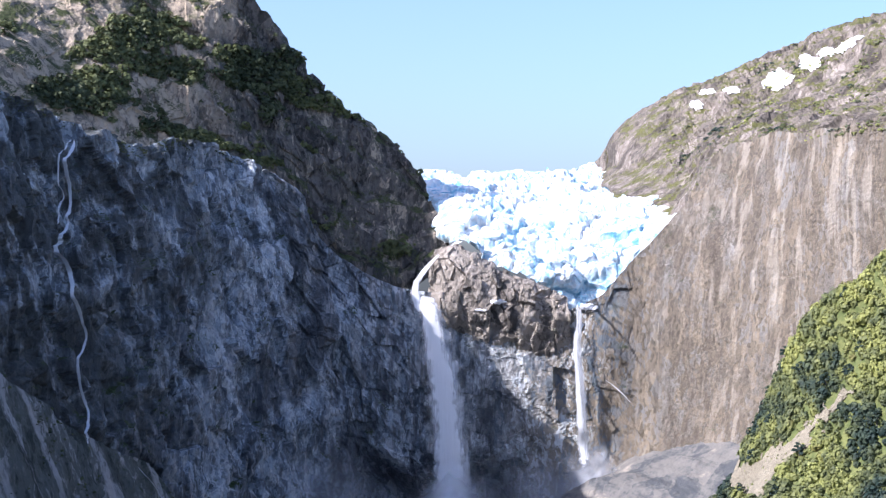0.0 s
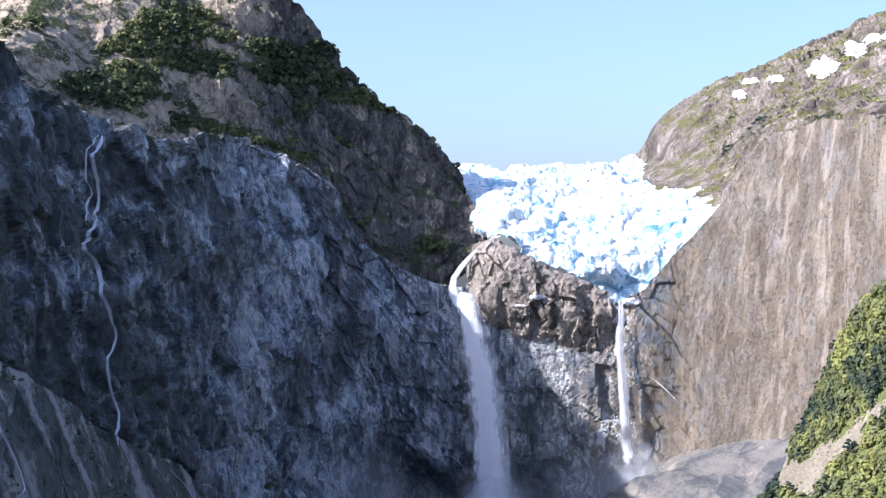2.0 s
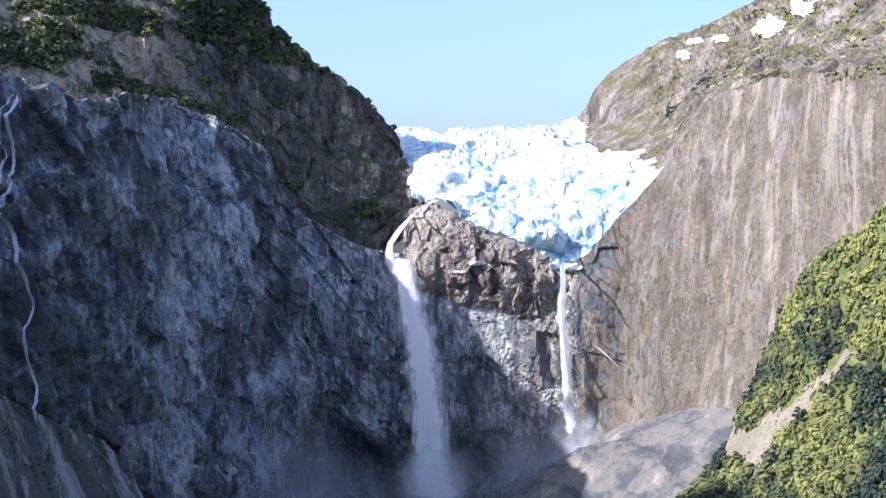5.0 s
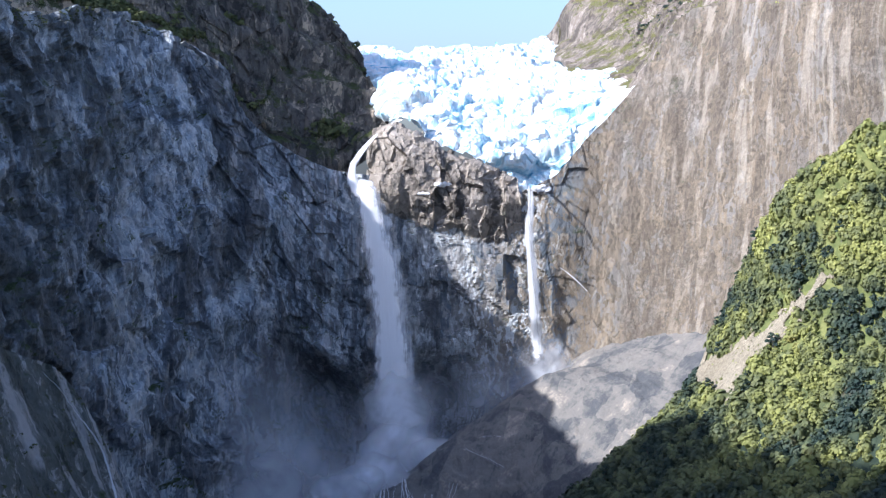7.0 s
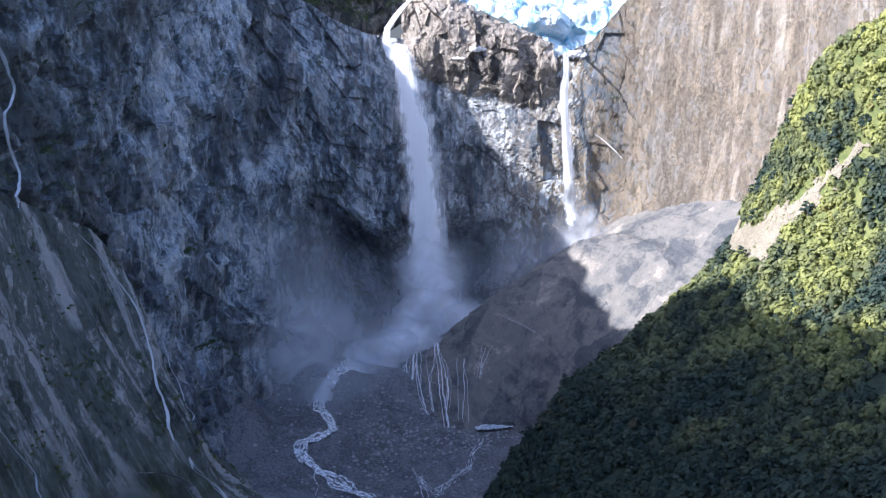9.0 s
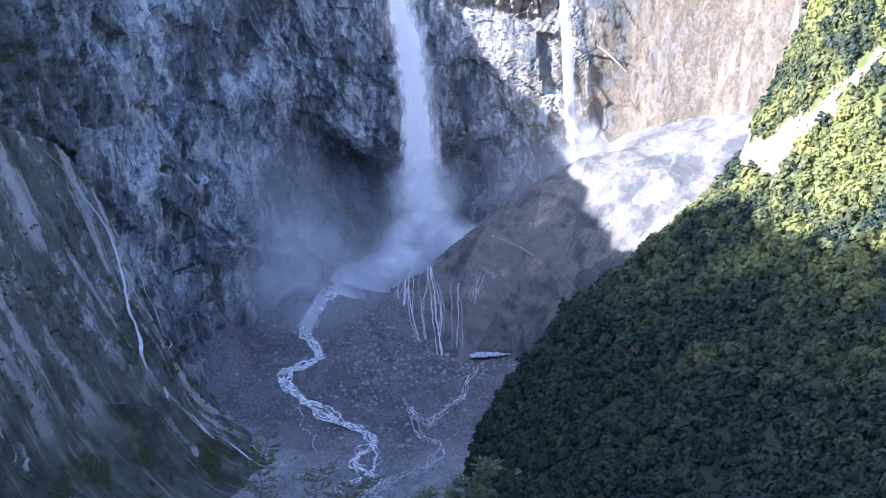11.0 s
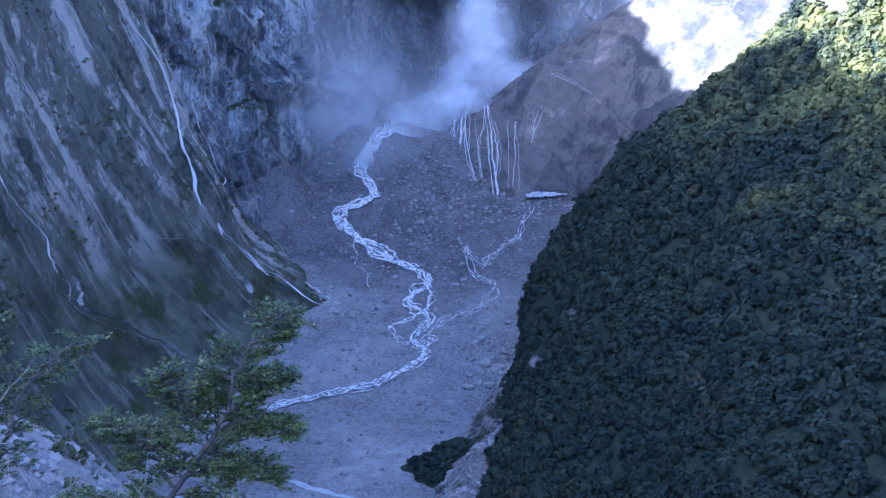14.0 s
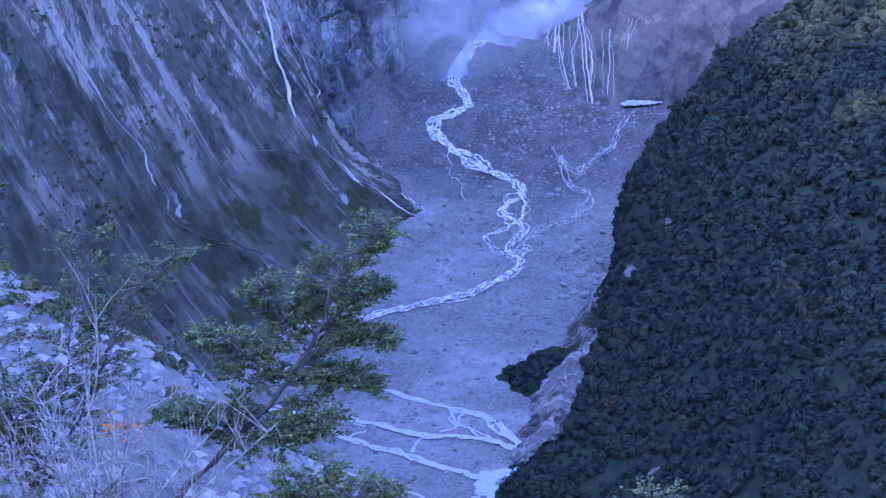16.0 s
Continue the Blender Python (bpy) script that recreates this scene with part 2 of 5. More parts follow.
# bluish greys carry the wall's blue shade in the rock colour
WALL_ROCK = rock("grey_granite", (0.165, 0.198, 0.23), (0.435, 0.51, 0.58), (0.64, 0.68, 0.70), mossy=0.35, warm=(0.255, 0.212, 0.155), stains_and_shade=True, wet=0.35, skew=0.05, share=(0.10, 0.18), broken=(0.16, 0.22, 0.20), relief=2.1)
PEAK_ROCK = rock("mossy_granite", (0.045, 0.044, 0.042), (0.135, 0.125, 0.11), (0.40, 0.34, 0.26), moss=(0.04, 0.05, 0.016), mossy=0.6, run=(0.12, 0.03), tan=(0.50, 0.41, 0.30))
KNOB_ROCK = rock("dark_granite", (0.13, 0.116, 0.10), (0.36, 0.32, 0.27), (0.48, 0.43, 0.37), mossy=0.1, run=(0.12, 0.06), wet=0.15)
FAR_ROCK = rock("brown_granite", (0.085, 0.074, 0.062), (0.19, 0.163, 0.135), (0.34, 0.30, 0.26), moss=(0.085, 0.085, 0.028), mossy=0.6, run=(0.07, 0.025), wet=0.25, rise=(0.45, 0.7))
APRON_ROCK = rock("polished_granite", (0.085, 0.092, 0.10), (0.195, 0.187, 0.172), (0.41, 0.36, 0.295), mossy=0.0, run=(0.05, 0.012), wet=0.3, skew=0.05, share=(0.26, 0.34), broken=(0.12, 0.06, 0.04), relief=1.1)
SLOPE_ROCK = rock("weedy_rock", (0.05, 0.063, 0.056), (0.14, 0.155, 0.142), (0.48, 0.48, 0.475), moss=(0.035, 0.05, 0.02), mossy=0.4, run=(0.05, 0.005), wet=0.4, share=(0.36, 0.16), broken=(0.14, 0.12, 0.08), skew=0.035, talus=(0.05, 0.06, 0.045))


CLIFF_ROCK = rock("weathered_cliff", (0.09, 0.085, 0.085), (0.27, 0.26, 0.255), (0.50, 0.48, 0.46), mossy=0.3, run=(0.30, 0.05), wet=0.6, share=(0.28, 0.14))


def gravel(name, dark, pale, scree=None):
    n = Nodes(name, 0.85, 0.3)
    big, mid, fine = n.noise(0.02, 5, warp=0.5), n.noise(0.16, 6), n.cells(0.55, feature="F1")
    c = n.mix(n.steps(big, 0.35, 0.65), dark, pale)
    c = n.mix(n.steps(mid, 0.35, 0.7, 0.5, 0.0), c, tuple(v * 0.5 for v in dark))
    c = n.mix(n.steps(fine, 0.1, 0.7, 0.0, 0.35), c, tuple(min(1, v * 1.25) for v in pale))
    pebble = n.cells(4.5, feature="F1")
    c = n.mix(n.steps(pebble, 0.15, 0.75, 0.0, 0.6), c, tuple(v * 0.45 for v in dark))
    if scree:
        place = n.t.nodes.new("ShaderNodeSeparateXYZ")
        n.put(place.inputs[0], n.co)
        high = n.steps(n.maths("ADD", place.outputs[2], n.maths("MULTIPLY", n.noise(0.025, 6, warp=0.8), 34.0)), 38, 56, 0.0, 0.9)
        high = n.maths("MULTIPLY", high, n.steps(place.outputs[2], 90, 130, 1.0, 0.92))
        c = n.mix(high, c, n.mix(n.steps(n.maths("ADD", n.maths("MULTIPLY", n.noise(0.05, 7, warp=0.7), 0.75), n.maths("MULTIPLY", fine, 0.25)), 0.36, 0.62), scree, tuple(v * 2.2 for v in scree)))
    n.bump(n.maths("ADD", n.maths("ADD", mid, fine), n.maths("MULTIPLY", pebble, -0.3)), 0.7, 0.8)
    return n.colour(c)


GRAVEL = gravel("river_gravel", (0.21, 0.21, 0.215), (0.55, 0.555, 0.56), (0.082, 0.083, 0.086))
SAND = gravel("sandy_scree", (0.26, 0.23, 0.165), (0.42, 0.38, 0.29))


def ice():
    n = Nodes("glacier_ice", 0.4, 0.35)
    big, mid = n.noise(0.03, 7, warp=1.0), n.noise(0.13, 7, warp=0.8)
    tone = n.maths("ADD", n.maths("MULTIPLY", big, 0.5), n.maths("MULTIPLY", mid, 0.5))
    c = n.mix(n.steps(tone, 0.38, 0.50), (0.20, 0.48, 0.64), (0.60, 0.76, 0.84))
    c = n.mix(n.steps(tone, 0.47, 0.57), c, (0.73, 0.77, 0.79))
    c = n.mix(n.steps(n.upward(), 0.6, 0.92), c, (0.78, 0.80, 0.82))
    n.bump(mid, 2.5, 0.8)
    return n.colour(c)


ICE = ice()


def foliage(name, dark, mid, light, rough=0.6, rust=None, by_tree=True, gloss=0.25):
    """Leaves: each tree a green of its own (attribute tone), lighter stands here and there; with rust, only above the
    hill's shade line.
    """
    n = Nodes(name, rough, gloss)
    own = n.maths("ADD", n.maths("MULTIPLY", n.attribute("tone"), 0.75), n.maths("MULTIPLY", n.island(), 0.25)) if by_tree else n.island()
    c = n.mix(n.steps(own, 0.1, 0.95), dark, mid)
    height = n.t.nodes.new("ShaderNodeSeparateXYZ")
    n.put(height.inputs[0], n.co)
    # sunlit upper slope put into the colour: light green fades in with height
    lit_height = n.steps(n.maths("ADD", height.outputs[2], n.maths("MULTIPLY", n.noise(0.012, 4), 120.0)), 176, 245, 0.06, 1.0) if rust else 1.0
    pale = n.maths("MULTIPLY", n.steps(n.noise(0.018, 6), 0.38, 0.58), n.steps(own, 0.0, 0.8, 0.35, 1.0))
    c = n.mix(n.maths("MULTIPLY", pale, lit_height), c, light)
    if rust:
        c = n.mix(n.maths("MULTIPLY", n.steps(n.noise(0.03, 5, n.scaled(1.3, 1, 1)), 0.60, 0.72, 0.0, 0.5), n.steps(own, 0.5, 0.7)), c, rust)
    thin, both = n.t.nodes.new("ShaderNodeBsdfTranslucent"), n.t.nodes.new("ShaderNodeMixShader")
    n.put(thin.inputs["Color"], c)
    both.inputs[0].default_value = 0.3
    n.put(both.inputs[1], n.b.outputs[0])
    n.put(both.inputs[2], thin.outputs[0])
    n.put(n.t.nodes["Material Output"].inputs["Surface"], both.outputs[0])
    return n.colour(c)


# shade and sun put into the greens: dark and mid low, light high
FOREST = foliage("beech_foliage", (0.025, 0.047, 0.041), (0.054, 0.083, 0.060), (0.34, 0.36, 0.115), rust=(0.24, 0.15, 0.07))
BUSHES = foliage("dark_foliage", (0.045, 0.062, 0.034), (0.105, 0.125, 0.055), (0.16, 0.18, 0.07))
LEAVES = foliage("small_beech_leaves", (0.022, 0.042, 0.014), (0.16, 0.22, 0.06), (0.21, 0.27, 0.08), 0.32, by_tree=False, gloss=0.7)


def plain(name, a, b, scale, rough=0.7, bump=0.0):
    n = Nodes(name, rough, 0.3)
    v = n.noise(scale, 6)
    if bump:
        n.bump(v, bump)
    return n.colour(n.mix(n.steps(v, 0.35, 0.65), a, b))




def forest_floor():
    """Dark litter under the closed forest, yellow-green grass on the high open slope, its lower edge set to the hill's
    shade line.
    """
    n = Nodes("forest_floor", 0.9, 0.2)
    place = n.t.nodes.new("ShaderNodeSeparateXYZ")
    n.put(place.inputs[0], n.co)
    v = n.noise(0.15, 6)
    litter = n.mix(n.steps(v, 0.35, 0.65), (0.022, 0.036, 0.026), (0.045, 0.062, 0.038))
    grass = n.mix(n.steps(v, 0.35, 0.65), (0.095, 0.12, 0.042), (0.17, 0.185, 0.066))
    n.bump(v, 1.0)
    # grass colour also stands in for sunlit ground: it starts above the shade
    return n.colour(n.mix(n.steps(n.maths("ADD", place.outputs[2], n.maths("MULTIPLY", n.noise(0.02, 4), 60.0)), 205, 235), litter, grass))


FOREST_FLOOR = forest_floor()
SNOW = plain("old_snow", (0.78, 0.80, 0.83), (0.90, 0.91, 0.92), 0.1, 0.6, 0.5)
DIRTY_SNOW = plain("dirty_snow", (0.30, 0.36, 0.40), (0.55, 0.60, 0.63), 0.35, 0.6, 0.5)
TWIG = plain("pale_twigs", (0.20, 0.19, 0.175), (0.40, 0.385, 0.36), 20.0, 0.8)
BARK = plain("grey_bark", (0.06, 0.056, 0.05), (0.15, 0.14, 0.127), 14.0, 0.85, 0.01)
def stone():
    n = Nodes("grey_boulder", 0.85, 0.3)
    v = n.noise(0.6, 6)
    c = n.mix(n.island(), (0.13, 0.13, 0.135), (0.38, 0.375, 0.37))
    n.bump(v, 0.3)
    return n.colour(n.mix(n.steps(v, 0.4, 0.65, 0.0, 0.5), c, (0.28, 0.28, 0.28)))


STONE = stone()
def running_water(name, dark, pale, lo, hi, fine, gap):
    """Shallow running water: foam in patches, its edges frayed by stones (attribute veil)."""
    n = Nodes(name, 0.35, 0.4)
    foam = n.maths("ADD", n.maths("MULTIPLY", n.noise(0.55 * fine, 6, warp=1.0), 0.55), n.maths("MULTIPLY", n.noise(1.9 * fine, 5), 0.45))
    n.bump(foam, 0.4, 0.6)
    n.put(n.b.inputs["Alpha"], n.steps(n.maths("ADD", foam, n.maths("MULTIPLY", n.attribute("veil"), 0.55)), gap, gap + 0.10))
    return n.colour(n.mix(n.steps(foam, lo, hi), dark, pale))


MELT = running_water("milky_water", (0.44, 0.48, 0.51), (0.60, 0.64, 0.66), 0.40, 0.60, 0.8, 0.62)
GRAVEL_STREAK = running_water("pale_gravel_streak", (0.22, 0.22, 0.215), (0.46, 0.455, 0.44), 0.40, 0.60, 0.6, 0.68)
RAPIDS = running_water("white_rapids", (0.20, 0.24, 0.28), (0.88, 0.90, 0.92), 0.42, 0.56, 0.7, 0.86)
AUTUMN = plain("orange_leaves", (0.40, 0.12, 0.025), (0.55, 0.2, 0.04), 9.0)


def falling_water(name, gap_lo, gap_hi, thick, fine=1.0):
    """White water: strands stretched along the drop, thinning out to the ribbon's sides and end (attribute veil)."""
    n = Nodes(name, 0.5, 0.3)
    strand = n.noise(1.0, 6, n.scaled(0.45 * fine, 0.45 * fine, 0.035 * fine), 0.65)
    puff = n.noise(0.12 * fine, 5)
    body = n.maths("ADD", n.maths("MULTIPLY", strand, 0.6), n.maths("MULTIPLY", puff, 0.4))
    veil = n.attribute("veil")
    a = n.maths("MULTIPLY", n.steps(n.maths("ADD", body, n.maths("MULTIPLY", n.maths("SUBTRACT", veil, 0.5), 0.8)), gap_lo, gap_hi), n.maths("MULTIPLY", n.steps(veil, 0.0, 0.35), thick))
    n.put(n.b.inputs["Alpha"], a)
    n.bump(strand, 1.0, 0.5)
    return n.colour((0.86, 0.88, 0.90))


FALL = falling_water("falling_water", 0.40, 0.72, 0.95)
THIN_FALL = falling_water("thin_falling_water", 0.44, 0.76, 0.7)
STREAM = falling_water("streaming_water", 0.42, 0.68, 0.9, 3.5)
TRICKLE = falling_water("trickling_water", 0.50, 0.78, 0.75, 2.6)


def spray():
    n = Nodes("drifting_spray", 1.0, 0.0)
    cloud = n.noise(0.035, 5, warp=0.5)
    veil = n.attribute("veil")
    n.put(n.b.inputs["Alpha"], n.maths("MULTIPLY", n.maths("MULTIPLY", veil, n.steps(cloud, 0.3, 0.7, 0.45, 1.0)), 1.8))
    return n.colour((0.80, 0.83, 0.88))


SPRAY = spray()

# ---------------------------------------------------------------- shapes


def lattice(ix, iy, iz, seed):
    h = (ix * 374761393 + iy * 668265263 + iz * 2147483647 + seed * 974634777) & 0xFFFFFFFF
    h = ((h ^ (h >> 13)) * 1274126177) & 0xFFFFFFFF
    return ((h ^ (h >> 16)) & 0xFFFF) / 65535.0


def value_noise(p, seed=0):
    i = np.floor(p).astype(np.int64)
    f = p - i
    f = f * f * (3 - 2 * f)
    out = 0.0
    for dx in (0, 1):
        for dy in (0, 1):
            for dz in (0, 1):
                w = (f[..., 0] if dx else 1 - f[..., 0]) * (f[..., 1] if dy else 1 - f[..., 1]) * (f[..., 2] if dz else 1 - f[..., 2])
                out = out + w * lattice(i[..., 0] + dx, i[..., 1] + dy, i[..., 2] + dz, seed)
    return out * 2 - 1


def fbm(p, size, octaves=5, seed=0, gain=0.5, stretch=(1, 1, 1), ridged=False):
    """Fractal noise of that largest size in metres, about -1 to 1."""
    q = p / (np.array(stretch) * size)
    total, amp, norm = 0.0, 1.0, 0.0
    for o in range(octaves):
        v = value_noise(q + 17.3 * o, seed + o)
        if ridged:
            v = 1 - 2 * np.abs(v)
        total, norm = total + amp * v, norm + amp
        q, amp = q * 2.03, amp * gain
    return total / norm


def blocks(p, size, seed=0):
    """Cell noise: 0 in a block's middle, larger to its joints, and a value of each block's own."""
    q = p / size
    i = np.floor(q).astype(np.int64)
    best, own = np.full(p.shape[:-1], 9.0), np.zeros(p.shape[:-1])
    for dx in (-1, 0, 1):
        for dy in (-1, 0, 1):
            for dz in (-1, 0, 1):
                c = i + np.array((dx, dy, dz))
                h = [lattice(c[..., 0], c[..., 1], c[..., 2], seed + 50 * k) for k in range(4)]
                d = sum((c[..., k] + h[k] - q[..., k]) ** 2 for k in range(3))
                near = d < best
                best, own = np.where(near, d, best), np.where(near, h[3], own)
    return np.sqrt(best), own


def smooth(a, b, v):
    t = np.clip((v - a) / (b - a), 0, 1)
    return t * t * (3 - 2 * t)


def spline(points, n):
    """n points evenly along a smooth curve through the points (rows of any width)."""
    p = np.asarray(points, float)
    u = np.linspace(0, len(p) - 1, n)
    i = np.minimum(u.astype(int), len(p) - 2)
    f = (u - i).reshape((-1,) + (1,) * (p.ndim - 1))
    pad = np.concatenate([2 * p[:1] - p[1:2], p, 2 * p[-1:] - p[-2:-1]])
    a, b, c, d = pad[i], pad[i + 1], pad[i + 2], pad[i + 3]
    return 0.5 * (2 * b + (c - a) * f + (2 * a - 5 * b + 4 * c - d) * f ** 2 + (3 * b - a - 3 * c + d) * f ** 3)


def loft(lines, nu, nv):
    """A grid (nv, nu, 3) through contour lines of equal length, lowest first."""
    along = np.stack([spline(line, nu) for line in lines])
    return spline(along, nv)


def normals(g):
    n = np.cross(np.gradient(g, axis=1), np.gradient(g, axis=0))
    return n / np.maximum(np.linalg.norm(n, axis=2, keepdims=True), 1e-9)


def mesh_object(name, verts, faces, material, parent=None, even=True):
    me = bpy.data.meshes.new(name)
    faces = np.asarray(faces)
    verts = np.asarray(verts, float).reshape(-1, 3)
    k = faces.shape[1]
    me.vertices.add(len(verts))
    me.vertices.foreach_set("co", verts.ravel())
    me.loops.add(faces.size)
    me.loops.foreach_set("vertex_index", faces.ravel().astype(np.int32))
    me.polygons.add(len(faces))
    me.polygons.foreach_set("loop_start", np.arange(0, faces.size, k, dtype=np.int32))
    me.polygons.foreach_set("use_smooth", np.full(len(faces), even, dtype=bool))
    me.update(calc_edges=True)
    me.materials.append(material)
    ob = new(name, me)
    if parent:
        ob.parent = parent
    return ob


def grid_faces(nv, nu):
    i = np.arange(nv * nu).reshape(nv, nu)
    return np.stack([i[:-1, :-1], i[:-1, 1:], i[1:, 1:], i[1:, :-1]], -1).reshape(-1, 4)


def sheet(name, g, material, label, category, even=True):
    ob = mesh_object(name, g, grid_faces(*g.shape[:2]), material, even=even)
    for key, axis in (("along", 1), ("down", 0)):
        step = np.linalg.norm(np.diff(g, axis=axis), axis=2).mean(axis=1 - axis)
        run = np.concatenate([[0.0], np.cumsum(step)])
        both = np.broadcast_to(run[None, :] if axis else run[:, None], g.shape[:2])
        ob.data.attributes.new(key, "FLOAT", "POINT").data.foreach_set("value", np.ascontiguousarray(both, dtype=np.float32).ravel())
    return tagged(ob, label, category, kind="structure")


def facing(g, way):
    """The grid with its normals towards way."""
    n = normals(g)
    return g if (n * np.array(way)).sum() > 0 else g[:, ::-1]


def part(name, bm, material, parent, label=""):
    me = bpy.data.meshes.new(name)
    bm.to_mesh(me)
    bm.free()
    me.materials.append(material)
    ob = new(name, me)
    ob.parent = parent
    return tagged(ob, label)

# ---------------------------------------------------------------- the ground: look-out spur, valley floor, distance


def ground_height(x, y):
    far = np.interp(y, [0, 720, 760, 820, 870, 920, 960, 990, 1030, 1100], [8, 8, 13, 21, 32, 50, 60, 84, 100, 105])
    z = far + smooth(-40, -130, x) * smooth(850, 980, y) * 12
    z = np.maximum(z, 92 - 1.1 * np.hypot(x + 160, y - 935))          # fan of brown stones below the wall
    spur = np.where(y > 0, 288.3 - 0.72 * y, 288.3 - 0.14 * y)
    bank = np.interp(x, [-60, -45, -25, -17, -10, -3, 4], [26, 26, 23, 18.5, 12, 5, 0]) * np.exp(-((y - 60) / 30) ** 2)
    spur = spur + bank
    return np.maximum(z, spur)


def ground():
    xs = np.concatenate([np.linspace(-3000, -330, 12), np.linspace(-300, -40, 180)[:-1], np.linspace(-40, 120, 110), np.linspace(150, 3000, 14)])
    ys = np.concatenate([np.linspace(-3000, -250, 12), np.linspace(-220, -10, 30), np.linspace(-5, 120, 120), np.linspace(125, 470, 60), np.linspace(474, 1060, 330), np.linspace(1100, 4500, 14)])
    x, y = np.meshgrid(xs, ys)
    z = ground_height(x, y)
    p = np.stack([x, y, z], -1)
    p[..., 2] += 0.9 * fbm(p, 40, 4, 3) + 0.5 * fbm(p, 6, 3, 5) * smooth(480, 600, y) + 0.25 * fbm(p, 2.5, 3, 9) * smooth(130, 100, y)
    p[..., 2] -= 3 * smooth(1080, 1300, y)
    return p


GROUND = ground()
sheet("ground", facing(GROUND, (0, 0, 1)), GRAVEL, "grey river gravel and scree of the valley floor", "ground")

# ---------------------------------------------------------------- the cirque's rock wall
# stations from behind the left of the look-out round to the right: foot (x, y, z), rim (x, y, z)
WALL = [
    ((-300, -300, 60), (-420, -300, 780)), ((-270, 200, 10), (-400, 200, 720)), ((-252, 470, -5), (-368, 450, 598)),
    ((-250, 560, 0), (-345, 555, 543)), ((-247, 620, 0), (-332, 620, 526)), ((-243, 690, 5), (-320, 700, 480)), ((-236, 755, 10), (-305, 765, 426)),
    ((-218, 820, 20), (-278, 830, 406)), ((-178, 872, 25), (-250, 890, 394)), ((-152, 925, 35), (-237, 950, 404)), ((-132, 960, 45), (-211, 1000, 400)), ((-120, 1000, 58), (-187, 1035, 389)), ((-113, 1020, 68), (-160, 1048, 374)),
    ((-104, 1036, 76), (-146, 1056, 345)), ((-90, 1050, 82), (-121, 1062, 321)), ((-60, 1056, 86), (-80, 1066, 303)), ((-17, 1060, 95), (-20, 1068, 300)), ((50, 1056, 115), (47, 1064, 291)),
    ((88, 1046, 150), (92, 1068, 330)), ((125, 1018, 163), (125, 1064, 366)), ((150, 990, 170), (140, 1061, 392)), ((170, 965, 175), (157, 1057, 409)),
    ((205, 930, 190), (183, 1028, 419)), ((262, 860, 210), (212, 965, 417)), ((335, 750, 230), (270, 850, 425)),
    ((450, 500, 230), (420, 600, 500)), ((520, 0, 200), (520, 0, 560)),
]


def cirque_wall():
    foot, rim = (np.array([s[k] for s in WALL], float) for k in (0, 1))
    low, high = foot + (rim - foot) * 0.30, foot + (rim - foot) * 0.72
    out = np.zeros_like(foot)
    out[:, 0], out[:, 1] = -np.gradient(foot[:, 1]), np.gradient(foot[:, 0])
    out /= np.linalg.norm(out, axis=1, keepdims=True)
    g = loft([foot, low + out * 3, high - out * 4, rim], 960, 320)
    n = normals(g)
    tilt = g @ np.array([[1, 0, 0.7], [0, 1, 0], [-0.5, 0, 1]]).T
    d = 7 * fbm(g, 120, 4, 11) + 9.0 * fbm(tilt, 46, 5, 12, ridged=True, stretch=(1, 1, 1.7)) + 1.8 * fbm(g, 10, 4, 13, ridged=True, stretch=(1, 1, 2.4))
    d += 9.0 * (blocks(tilt * np.array((1, 1, 0.6)), 26, 4)[1] - 0.5) + 4.2 * (blocks(tilt * np.array((1, 1, 0.5)), 11, 6)[1] - 0.5) + 2.0 * (blocks(tilt * np.array((1, 1, 0.5)), 4.5, 7)[1] - 0.5)
    east = smooth(40, 110, g[..., 0])
    d = d * (1 - 0.94 * east) + east * (2.0 * fbm(g, 26, 5, 19, ridged=True, stretch=(1, 1, 3.5)) + 0.9 * fbm(g, 7, 4, 29, ridged=True, stretch=(1, 1, 1.8)))
    d = d * (1 - 0.55 * smooth(-75, -45, g[..., 0]) * smooth(1000, 1040, g[..., 1]) * (1 - east))
    edge = smooth(0, 0.04, np.linspace(0, 1, g.shape[0]))[:, None]
    g = g + n * (d * edge)[..., None]
    brow = smooth(0.8, 1.0, np.linspace(0, 1, g.shape[0]))[:, None] * smooth(50, 70, g[..., 0])
    g[..., 2] += 7 * brow * fbm(g * np.array((1, 0.3, 0.3)), 24, 4, 20)
    g[..., 1] += 30 * smooth(190, 140, g[..., 2] + 8 * fbm(g, 30, 3, 18)) * smooth(-140, -105, g[..., 0]) * smooth(22, -8, g[..., 0])   # undercut behind the falls
    return facing(g, (0, -1, 0))


CIRQUE = cirque_wall()
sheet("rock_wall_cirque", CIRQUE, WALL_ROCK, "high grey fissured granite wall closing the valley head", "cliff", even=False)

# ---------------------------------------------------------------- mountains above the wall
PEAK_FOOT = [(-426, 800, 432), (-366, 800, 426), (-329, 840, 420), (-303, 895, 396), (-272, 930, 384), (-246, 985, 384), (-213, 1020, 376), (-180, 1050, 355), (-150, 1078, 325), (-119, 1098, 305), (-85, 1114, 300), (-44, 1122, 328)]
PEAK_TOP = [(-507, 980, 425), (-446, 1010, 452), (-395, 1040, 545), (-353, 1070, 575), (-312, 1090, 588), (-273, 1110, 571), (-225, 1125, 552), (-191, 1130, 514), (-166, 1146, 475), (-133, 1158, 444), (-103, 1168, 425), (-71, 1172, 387)]


